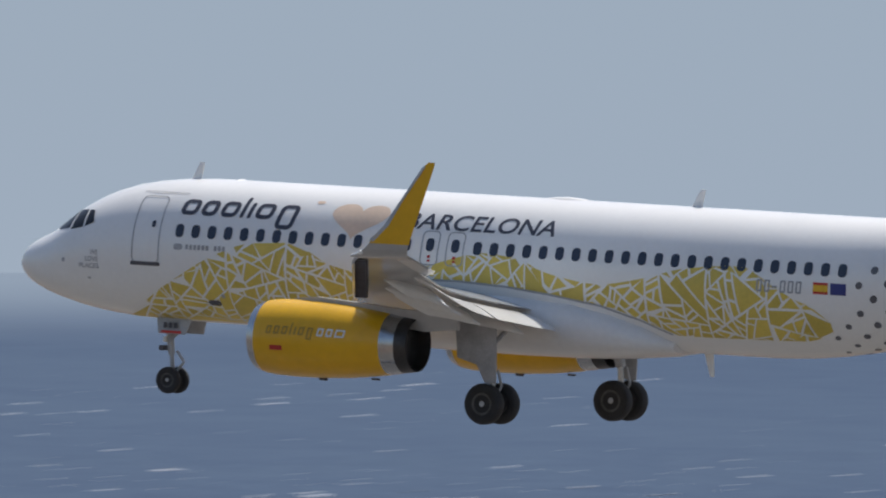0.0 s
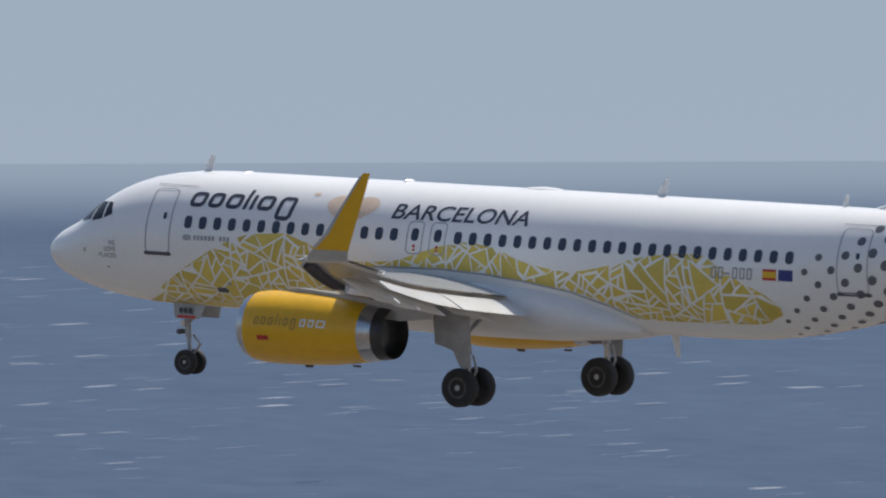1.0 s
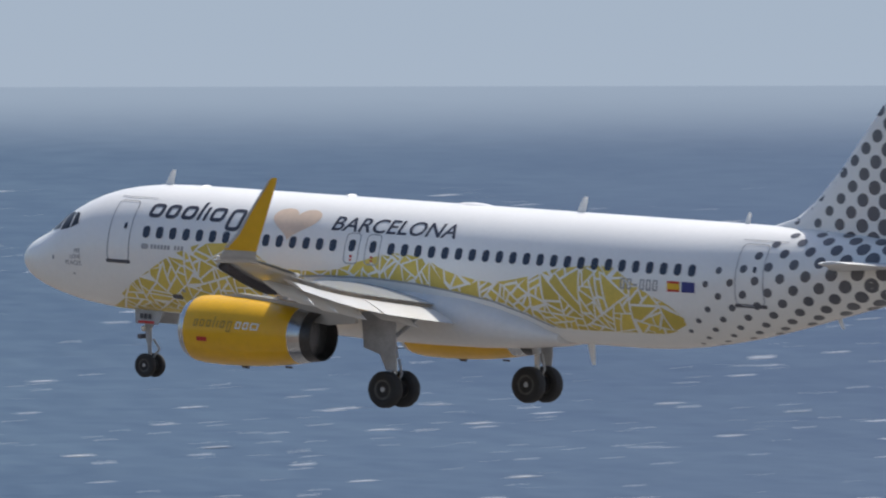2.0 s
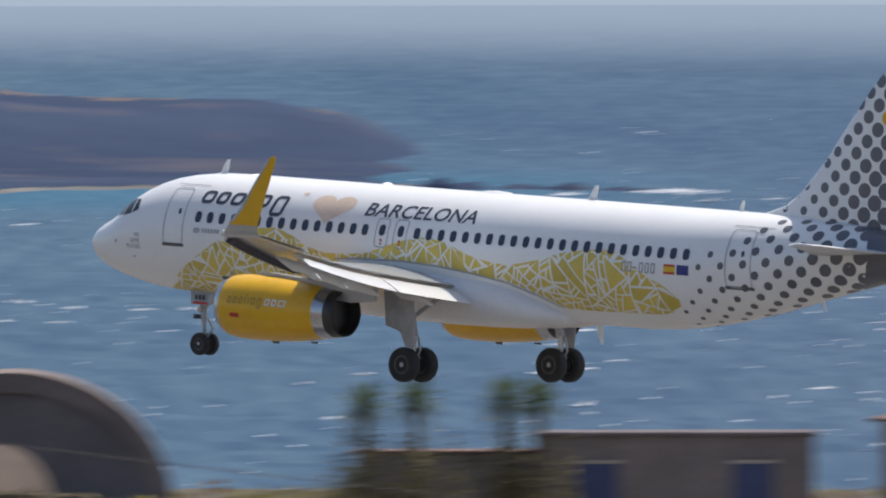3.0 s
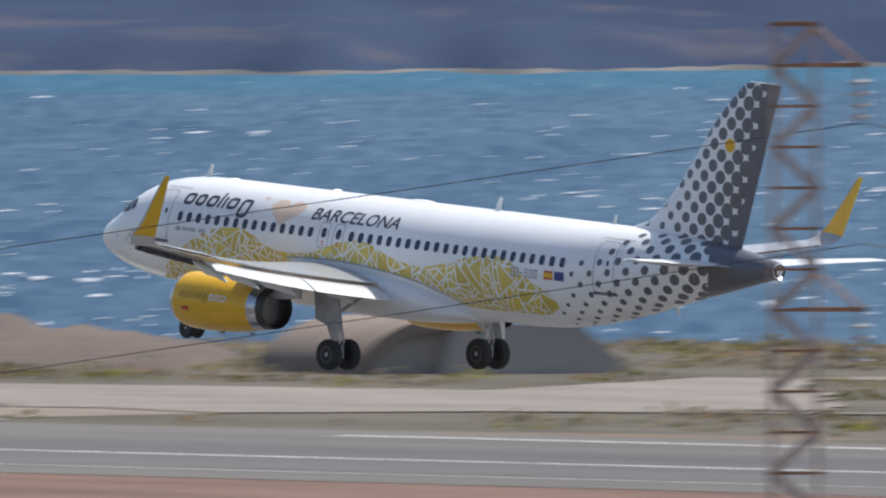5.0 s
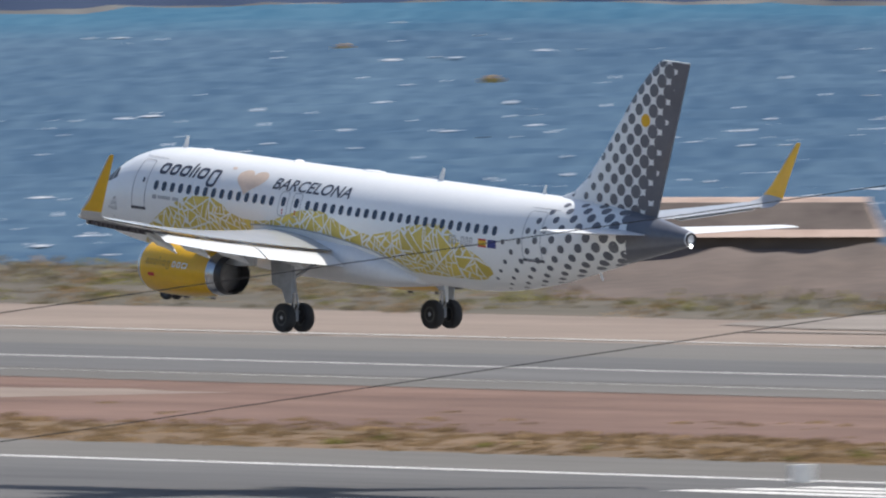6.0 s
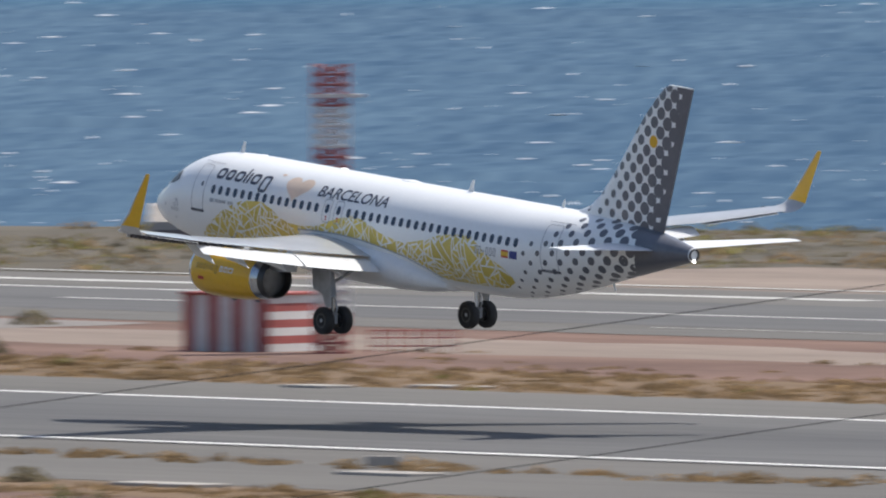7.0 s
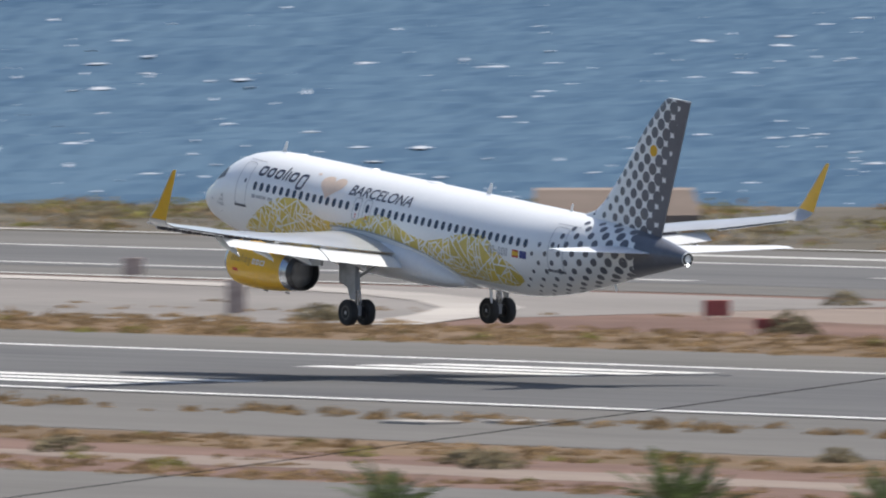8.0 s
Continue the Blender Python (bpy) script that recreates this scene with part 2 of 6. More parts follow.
def sea_material():
    m = bpy.data.materials.new("sea_water")
    m.use_nodes = True
    n, l = m.node_tree.nodes, m.node_tree.links
    b = n["Principled BSDF"]
    b.inputs["Roughness"].default_value = SEA_ROUGH
    b.inputs["Specular IOR Level"].default_value = SEA_SPEC
    co = n.new("ShaderNodeTexCoord")
    mp = n.new("ShaderNodeMapping")
    mp.vector_type = "TEXTURE"
    mp.inputs["Rotation"].default_value = (0, 0, radians(48))
    mp.inputs["Scale"].default_value = (34, 300, 50)
    l.new(co.outputs["Object"], mp.inputs[0])
    swell = n.new("ShaderNodeTexNoise")
    swell.inputs["Scale"].default_value, swell.inputs["Detail"].default_value = 1.0, 8
    l.new(mp.outputs[0], swell.inputs["Vector"])
    patch = n.new("ShaderNodeTexNoise")
    patch.inputs["Scale"].default_value, patch.inputs["Detail"].default_value = 0.10, 4
    l.new(mp.outputs[0], patch.inputs["Vector"])
    ripple = n.new("ShaderNodeTexNoise")
    ripple.inputs["Scale"].default_value, ripple.inputs["Detail"].default_value = 11.0, 5
    l.new(mp.outputs[0], ripple.inputs["Vector"])
    r1 = n.new("ShaderNodeValToRGB")
    r1.color_ramp.elements[0].position, r1.color_ramp.elements[1].position = 0.50, 0.80
    r1.color_ramp.elements[0].color, r1.color_ramp.elements[1].color = (*SEA_DEEP, 1), (*SEA_LIGHT, 1)
    s1 = n.new("ShaderNodeMath")
    s1.operation = "MULTIPLY_ADD"
    s1.inputs[1].default_value = 0.62
    l.new(ripple.outputs[0], s1.inputs[0])
    s2 = n.new("ShaderNodeMath")
    s2.operation = "MULTIPLY_ADD"
    s2.inputs[1].default_value = 0.3
    l.new(swell.outputs[0], s2.inputs[0])
    s3 = n.new("ShaderNodeMath")
    s3.operation = "MULTIPLY"
    s3.inputs[1].default_value = 0.38
    l.new(patch.outputs[0], s3.inputs[0])
    l.new(s2.outputs[0], s1.inputs[2])
    l.new(s3.outputs[0], s2.inputs[2])
    l.new(s1.outputs[0], r1.inputs[0])
    # shallow turquoise water off the peninsula's beach
    sh = n.new("ShaderNodeVertexColor")
    sh.layer_name = "depth"
    sep = n.new("ShaderNodeSeparateColor")
    l.new(sh.outputs[0], sep.inputs[0])
    mx = n.new("ShaderNodeMixRGB")
    mx.inputs[2].default_value = (*SEA_SHALLOW, 1)
    l.new(sep.outputs[0], mx.inputs[0])
    mo = n.new("ShaderNodeMixRGB")
    mo.inputs[2].default_value = (*SEA_OPEN, 1)
    l.new(sep.outputs[1], mo.inputs[0])
    l.new(r1.outputs[0], mo.inputs[1])
    l.new(mo.outputs[0], mx.inputs[1])
    l.new(mx.outputs[0], b.inputs["Base Color"])
    bp = n.new("ShaderNodeBump")
    bp.inputs["Strength"].default_value, bp.inputs["Distance"].default_value = 0.7, 1.2
    l.new(s1.outputs[0], bp.inputs["Height"])
    l.new(bp.outputs[0], b.inputs["Normal"])
    return m


SEA = sea_material()


def add_patches(m, color, size, lo, hi):
    """Lighter scree and bare ground lying in patches on a hillside."""
    n, l = m.node_tree.nodes, m.node_tree.links
    inp = n["Principled BSDF"].inputs["Base Color"]
    old = inp.links[0].from_socket
    co = n.new("ShaderNodeTexCoord")
    mp = n.new("ShaderNodeMapping")
    mp.inputs["Scale"].default_value = (1 / size, 1 / size, 5.0 / size)
    l.new(co.outputs["Object"], mp.inputs[0])
    no = n.new("ShaderNodeTexNoise")
    no.inputs["Scale"].default_value, no.inputs["Detail"].default_value = 1.0, 7
    l.new(mp.outputs[0], no.inputs["Vector"])
    rp = n.new("ShaderNodeValToRGB")
    rp.color_ramp.elements[0].position, rp.color_ramp.elements[1].position = lo, hi
    rp.color_ramp.elements[0].color, rp.color_ramp.elements[1].color = (0, 0, 0, 1), (.5, .5, .5, 1)
    l.new(no.outputs[0], rp.inputs[0])
    mx = n.new("ShaderNodeMixRGB")
    mx.inputs[2].default_value = (*color, 1)
    l.new(rp.outputs[0], mx.inputs[0])
    l.new(old, mx.inputs[1])
    l.new(mx.outputs[0], inp)


add_patches(HAZEROCK, (0.12, 0.108, 0.122), 30, 0.56, 0.72)
add_patches(BEACH, (0.24, 0.23, 0.215), 22, 0.48, 0.6)


# haze painted as emission colour on a glowing backdrop
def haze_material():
    m = bpy.data.materials.new("painted_haze_glow")
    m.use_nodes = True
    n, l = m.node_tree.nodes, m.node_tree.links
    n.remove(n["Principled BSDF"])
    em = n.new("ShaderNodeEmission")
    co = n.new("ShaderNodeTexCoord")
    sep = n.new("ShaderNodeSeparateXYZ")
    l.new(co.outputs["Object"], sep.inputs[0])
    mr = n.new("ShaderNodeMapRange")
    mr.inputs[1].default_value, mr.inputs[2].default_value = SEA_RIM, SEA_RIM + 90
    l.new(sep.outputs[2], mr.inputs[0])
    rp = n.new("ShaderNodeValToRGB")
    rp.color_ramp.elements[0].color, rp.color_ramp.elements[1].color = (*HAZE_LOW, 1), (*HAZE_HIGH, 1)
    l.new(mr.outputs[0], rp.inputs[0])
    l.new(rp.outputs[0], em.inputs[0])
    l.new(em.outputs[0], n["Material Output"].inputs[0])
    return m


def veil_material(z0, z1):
    """Sea haze painted as a glow: clear at its foot, thick towards the horizon."""
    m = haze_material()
    m.name = "painted_sea_haze"
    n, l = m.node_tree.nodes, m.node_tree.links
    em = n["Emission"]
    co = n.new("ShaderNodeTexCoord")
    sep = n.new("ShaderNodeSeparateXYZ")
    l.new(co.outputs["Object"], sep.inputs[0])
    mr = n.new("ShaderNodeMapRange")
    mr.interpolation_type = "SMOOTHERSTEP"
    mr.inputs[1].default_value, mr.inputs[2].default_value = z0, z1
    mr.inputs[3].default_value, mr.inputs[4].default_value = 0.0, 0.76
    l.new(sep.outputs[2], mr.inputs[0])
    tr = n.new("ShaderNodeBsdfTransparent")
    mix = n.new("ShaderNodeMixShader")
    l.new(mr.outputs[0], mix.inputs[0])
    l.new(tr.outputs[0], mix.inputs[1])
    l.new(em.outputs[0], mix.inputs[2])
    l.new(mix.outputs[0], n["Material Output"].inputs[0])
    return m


# ---------------------------------------------------------------- mesh helpers
def finish(name, bm, material, smooth=True):
    bmesh.ops.recalc_face_normals(bm, faces=bm.faces)
    me = bpy.data.meshes.new(name)
    bm.to_mesh(me)
    bm.free()
    for m in (material if isinstance(material, (list, tuple)) else [material]):
        me.materials.append(m)
    if smooth:
        me.polygons.foreach_set("use_smooth", [True] * len(me.polygons))
        me.set_sharp_from_angle(angle=radians(38))
    return new(name, me)


def part(name, bm, material, parent, label="", smooth=True):
    ob = finish(name, bm, material, smooth)
    ob.parent = parent
    return tagged(ob, label)


def raw(name, verts, faces, material, parent=None, smooth=False):
    me = bpy.data.meshes.new(name)
    me.from_pydata(verts, [], faces)
    me.materials.append(material)
    if smooth:
        me.polygons.foreach_set("use_smooth", [True] * len(me.polygons))
    ob = new(name, me)
    if parent:
        ob.parent = parent
    return ob


def thing(name, label, category, at=(0, 0, 0), rz=0.0, group="", kind=""):
    ob = new(name)
    ob.matrix_world = pose(*at, 0, 0, rz)
    return tagged(ob, label, category, group, kind)


def box(bm, x0, x1, y0, y1, z0, z1, bevel=0.0):
    vs = [bm.verts.new((x, y, z)) for x in (x0, x1) for y in (y0, y1) for z in (z0, z1)]
    fs = [bm.faces.new([vs[i] for i in q]) for q in ((0, 1, 3, 2), (4, 6, 7, 5), (0, 4, 5, 1), (2, 3, 7, 6), (0, 2, 6, 4), (1, 5, 7, 3))]
    if bevel:
        es = list({e for f in fs for e in f.edges})
        bmesh.ops.bevel(bm, geom=es, offset=bevel, segments=1, affect="EDGES", profile=0.5)
    return bm


def loft(bm, rings, cap0=True, cap1=True, closed=True):
    rows = [[bm.verts.new(p) for p in r] for r in rings]
    k = len(rows[0])
    for a, b in zip(rows, rows[1:]):
        for i in range(k if closed else k - 1):
            j = (i + 1) % k
            bm.faces.new((a[i], a[j], b[j], b[i]))
    if cap0:
        bm.faces.new(rows[0])
    if cap1:
        bm.faces.new(rows[-1])
    return bm


def tube(bm, p, q, r0, r1=None, k=10):
    p, q = Vector(p), Vector(q)
    r1 = r0 if r1 is None else r1
    d = (q - p).normalized()
    u = d.orthogonal().normalized()
    w = d.cross(u)
    ring = lambda c, r: [c + (u * math.cos(a) + w * math.sin(a)) * r for a in [2 * math.pi * i / k for i in range(k)]]
    return loft(bm, [ring(p, r0), ring(q, r1)])


def turned(bm, profile, k=40, axis="x", centre=(0, 0, 0)):
    """A body of revolution from (along, radius) pairs."""
    c = Vector(centre)
    rings = []
    for a, r in profile:
        ring = []
        for i in range(k):
            t = 2 * math.pi * i / k
            u, w = r * math.cos(t), r * math.sin(t)
            ring.append(c + Vector({"x": (a, u, w), "y": (w, a, u), "z": (u, w, a)}[axis]))
        rings.append(ring)
    return loft(bm, rings)


def spline(xs, ys, x):
    """Smooth curve through the points (Catmull-Rom)."""
    if x <= xs[0]:
        return ys[0]
    if x >= xs[-1]:
        return ys[-1]
    i = max(j for j in range(len(xs)) if xs[j] <= x)
    i = min(i, len(xs) - 2)

    def slope(j):
        if j == 0:
            return (ys[1] - ys[0]) / (xs[1] - xs[0])
        if j == len(xs) - 1:
            return (ys[-1] - ys[-2]) / (xs[-1] - xs[-2])
        a = (ys[j] - ys[j - 1]) / (xs[j] - xs[j - 1])
        b = (ys[j + 1] - ys[j]) / (xs[j + 1] - xs[j])
        return 0 if a * b <= 0 else 2 * a * b / (a + b)
    h = xs[i + 1] - xs[i]
    t = (x - xs[i]) / h
    return ((2 * t**3 - 3 * t**2 + 1) * ys[i] + (t**3 - 2 * t**2 + t) * h * slope(i) + (3 * t**2 - 2 * t**3) * ys[i + 1] + (t**3 - t**2) * h * slope(i + 1))


def text_mesh(words, shear=0.0, weight=0.0):
    """Flat bmesh of the words, one unit high capitals or so, from the built-in font."""
    cu = bpy.data.curves.new("words", "FONT")
    cu.body, cu.shear, cu.offset, cu.resolution_u = words, shear, weight, 4
    ob = new("words", cu)
    me = bpy.data.meshes.new_from_object(ob.evaluated_get(bpy.context.evaluated_depsgraph_get()))
    bpy.data.objects.remove(ob)
    bm = bmesh.new()
    bm.from_mesh(me)
    return bm


def fit_flat(bm, x0, x1, s0, s1):
    xs, ys = [v.co.x for v in bm.verts], [v.co.y for v in bm.verts]
    ax, ay, bx, by = min(xs), min(ys), max(xs), max(ys)
    for v in bm.verts:
        v.co.x = x0 + (v.co.x - ax) / (bx - ax) * (x1 - x0)
        v.co.y = s0 + (v.co.y - ay) / (by - ay) * (s1 - s0)
    return bm


def slice_flat(bm, step_s=0.12, step_x=0.6):
    for axis, step in ((1, step_s), (0, step_x)):
        lo, hi = min(v.co[axis] for v in bm.verts), max(v.co[axis] for v in bm.verts)
        for k in range(math.ceil(lo / step), math.floor(hi / step) + 1):
            no = (1, 0, 0) if axis == 0 else (0, 1, 0)
            bmesh.ops.bisect_plane(bm, geom=bm.verts[:] + bm.edges[:] + bm.faces[:], plane_co=Vector(no) * k * step, plane_no=no)
    return bm


def poly(bm, pts):
    return bm.faces.new([bm.verts.new((p[0], p[1], 0)) for p in pts])


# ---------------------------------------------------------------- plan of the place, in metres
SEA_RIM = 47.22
RUNWAY_NEAR, RUNWAY_FAR = 503.67, 547.79
HILL_AZ = [42.02, 43.45, 45.12, 46.71, 48.26, 51.31, 52.24, 60.0]
HILL_R = [3307, 3294, 3249, 3219, 3141, 3121, 3074, 3074]
HILL_CREST_AZ = [42.023, 42.223, 42.346, 42.53, 42.838, 43.299, 43.576, 43.729, 44.229, 45.329, 51.0, 55.0, 60.0]
HILL_CREST = [9.8, 12.6, 17.5, 22.5, 24.8, 25.7, 28.3, 33.9, 47.9, 65.9, 70.0, 62.0, 55.0]
SHELTER_A, SHELTER_A_SIZE, SHELTER_DOOR = (-870.2, 919.5), (9.69, 8.03), (3.15, 3.70)
SHELTER_B, SHELTER_B_SIZE, SHELTER_B_LEN = (-880.1, 828.5), (7.84, 8.42), 30.0
SHELTER_C = (-919.0, 814.5)
BLOCKHOUSE, BLOCKHOUSE_SIZE = (-885.9, 903.2), (5.10, 3.90)
HOUSE_A, HOUSE_A_SIZE = (-761.3, 857.0), (15.09, 5.97)
HOUSE_B, HOUSE_B_SIZE = (-737.1, 864.8), (19.54, 6.77)
PALMS = [
    (-770.0, 841.2, 7.58, 'green palm in front of a low house', 1, 2.0, 34),
    (-767.7, 843.2, 7.79, 'green palm in front of a low house', 2, 2.0, 34),
    (-764.3, 846.3, 7.87, 'dark green palm beside a low house', 3, 2.0, 34),
    (-762.7, 847.7, 7.75, 'dry brownish palm beside a low house', 4, 2.0, 34),
    (-538.1, 364.6, 3.02, 'green palm with a full crown near the perimeter road', 5, 2.8, 46),
    (-533.3, 371.5, 3.15, 'green palm with a full crown near the perimeter road', 6, 2.8, 46),
    (-529.5, 377.0, 2.85, 'green palm with a full crown near the perimeter road', 7, 2.8, 46),
    (-532.8, 372.4, 2.93, 'green palm with a full crown near the perimeter road', 8, 2.6, 46),
]
HUT, HUT_SIDES, HUT_H = (-828.8, 601.9), (5.05, 4.2), 2.76
MAST, MAST_H = (-825.1, 603.0), 14.06
POLE_AZ, POLE_R = 46.221, 150.0
PYLON_AZ, PYLON_R, PYLON_TOP = 47.507, 310.0, 22.77
RAFTS = [(51.3, 0.007294, 1.0, 'small orange raft afloat on the bay'), (50.897, 0.008973, 1.25, 'small orange raft afloat on the bay'), (46.911, 0.009148, 0.9, 'small orange raft afloat on the bay')]
HANGARS = [((-1040.7, 721.3), 5.10, 3.31, 'long tan hangar with sloping ends by the shore', 'hangar', SAND),
           ((-1091.1, 787.8), 3.98, 2.23, 'pale low block by the shore', 'store_block', CONCRETE),
           ((-1038.3, 865.4), 8.35, 4.34, 'broad tan shelter seen beyond the shore scrub', 'shelter_hall', SHELTER)]
BOXES = [((-663.0, 487.0), 1.3, .6, 'marker_board', 'pale grey marker board beside the runway', CONCRETE), ((-965.3, 636.7), 1.1, 1.15, 'marker_board', 'ochre marker board by the taxiway', RUSTPALE), ((-882.8, 588.5), .95, 1.9, 'marker_board', 'faded reddish marker board by the taxiway', RUSTPALE), ((-862.8, 604.1), 1.3, 1.0, 'marker_board', 'faded red marker board on sand', REDFADE),
         ((-838.0, 590.1), 1.8, .7, 'marker_board', 'faded red marker board on sand', REDFADE), ((-646.2, 541.2), .9, .95, 'marker_board', 'small white painted equipment box', WHITEFADE), ((-747.6, 715.6), 1.5, .95, 'marker_board', 'small white painted equipment box', WHITEFADE)]
LONE_BUSHES = [(-666.5, 455.0, 1.6, .62), (-837.0, 590.5, 1.9, 1.1), (-835.0, 589.5, 1.5, .9), (-689.8, 451.6, 1.7, .7), (-661.0, 452.4, 1.7, .8), (-659.5, 467.5, 1.3, .6), (-885.5, 628.0, 1.5, .8), (-875.5, 588.5, 1.8, 1.0), (-872.5, 587.5, 1.3, .8)]
TOUCHDOWN_X = [-785.0, -935.0, -635.0]
COAST_X = [-5000, -1479.5, -1179.5, -1105.0, -1051.0, -985.0, -940.0, -880.0, -800.0, -650.0, -300, 400, 5000]
COAST_Y = [437, 657, 767.0, 817.0, 848.0, 888.0, 925.0, 958.0, 995.0, 1020.0, 980, 1040, 1080]
SLABS = [((-766.2, 566.7), 4.2), ((-770.7, 562.5), 3.0), ((-651.6, 468.5), 5.0), ((-657.9, 483.6), 4.5), ((-714.1, 485.2), 3.2), ((-712.4, 488.8), 2.0)]


# ---------------------------------------------------------------- the airliner
NOSE = 17.7  # the thing's origin lies this far behind the nose tip
PX = [0, .04, .15, .4, .8, 1.25, 1.66, 2.2, 2.7, 3.2, 4.2, 5.5, 7, 24.5, 26, 28, 30, 32, 34, 35.5, 36.7, 37.55]
PTOP = [-.62, -.44, -.28, -.06, .16, .38, .68, 1.08, 1.36, 1.58, 1.86, 2.03, 2.07, 2.07, 2.07, 2.07, 2.06, 2.02, 1.88, 1.70, 1.50, 1.32]
PBOT = [-.64, -.82, -.97, -1.18, -1.38, -1.54, -1.65, -1.78, -1.87, -1.94, -2.02, -2.06, -2.07, -2.07, -2.01, -1.74, -1.30, -.74, -.17, .23, .55, .78]
PHW = [.01, .2, .38, .62, .86, 1.08, 1.25, 1.43, 1.56, 1.67, 1.83, 1.94, 1.975, 1.975, 1.965, 1.86, 1.66, 1.36, .98, .68, .44, .26]


def hull(x):
    t, b, w = spline(PX, PTOP, x), spline(PX, PBOT, x), spline(PX, PHW, x)
    return (t + b) / 2, (t - b) / 2, w


def on_hull_angle(x, a, off=0.0, side=-1):
    zc, hh, w = hull(x)
    return Vector((x - NOSE, side * (w + off) * math.cos(a), zc + (hh + off) * math.sin(a)))


def on_hull(x, s, off=0.0, side=-1):
    """The hull's skin at s metres of girth above the widest line, as measured on the round cabin."""
    zc, hh, w = hull(x)
    z = 2.07 * math.sin(max(-1.55, min(1.55, s / 2.02)))
    return on_hull_angle(x, math.asin(max(-1, min(1, (z - zc) / hh))), off, side)


def decal(name, bm, material, parent, off=0.008, side=-1, label="", cut=True):
    if cut:
        slice_flat(bm)
    for v in bm.verts:
        v.co = on_hull(v.co.x, v.co.y, off, side)
    return part(name, bm, material, parent, label)


def outline(bm, pts, width):
    """A closed ribbon along the flat polygon."""
    n = len(pts)
    c = Vector((sum(p[0] for p in pts) / n, sum(p[1] for p in pts) / n))
    inner = []
    for i in range(n):
        a, b, d = Vector(pts[i - 1]), Vector(pts[i]), Vector(pts[(i + 1) % n])
        e1, e2 = (b - a).normalized(), (d - b).normalized()
        n1, n2 = Vector((-e1.y, e1.x)), Vector((-e2.y, e2.x))
        m = (n1 + n2).normalized()
        if m.dot(c - b) < 0:
            m = -m
        inner.append(b + m * width)
    vo = [bm.verts.new((p[0], p[1], 0)) for p in pts]
    vi = [bm.verts.new((p[0], p[1], 0)) for p in inner]
    for i in range(n):
        j = (i + 1) % n
        bm.faces.new((vo[i], vo[j], vi[j], vi[i]))


def rounded(x0, x1, s0, s1, r, k=4, slant=0.0):
    pts = []
    for cx, cs, a0 in ((x1 - r, s0 + r, -90), (x1 - r, s1 - r, 0), (x0 + r, s1 - r, 90), (x0 + r, s0 + r, 180)):
        for i in range(k + 1):
            a = radians(a0 + 90 * i / k)
            px, ps = cx + r * math.cos(a), cs + r * math.sin(a)
            pts.append((px + slant * (ps - s0), ps))
    return pts


def airfoil(le, chord, thick, twist=0.0, k=12):
    """Points round a wing section in the x-z plane at le = (x, y, z)."""
    up, low = [], []
    for i in range(k + 1):
        c = (1 - math.cos(math.pi * i / k)) / 2
        t = 5 * thick * (0.2969 * math.sqrt(c) - 0.126 * c - 0.3516 * c**2 + 0.2843 * c**3 - 0.1015 * c**4) + 0.001
        m = 0.02 * (1 - (2 * c - 1) ** 2)
        up.append((c, m + t))
        low.append((c, m - t * 0.85))
    pts = up + low[-2:0:-1]
    ca, sa = math.cos(radians(twist)), math.sin(radians(twist))
    return [(le[0] + chord * (c * ca + z * sa), le[1], le[2] + chord * (z * ca - c * sa)) for c, z in pts]


def wing_le(y):
    return WING_X + WING_SWEEP * (y - 1.95)


def wing_te(y):
    return spline([1.0, 6.4, 13.0, 16.7], [18.35, 18.75, 20.85, 22.0], y) if y > 6.4 else 18.35 + (y - 1.0) * 0.074


def wing_z(y):
    return -1.12 + 0.083 * (y - 1.95) + 0.0027 * max(0, y - 1.95) ** 2


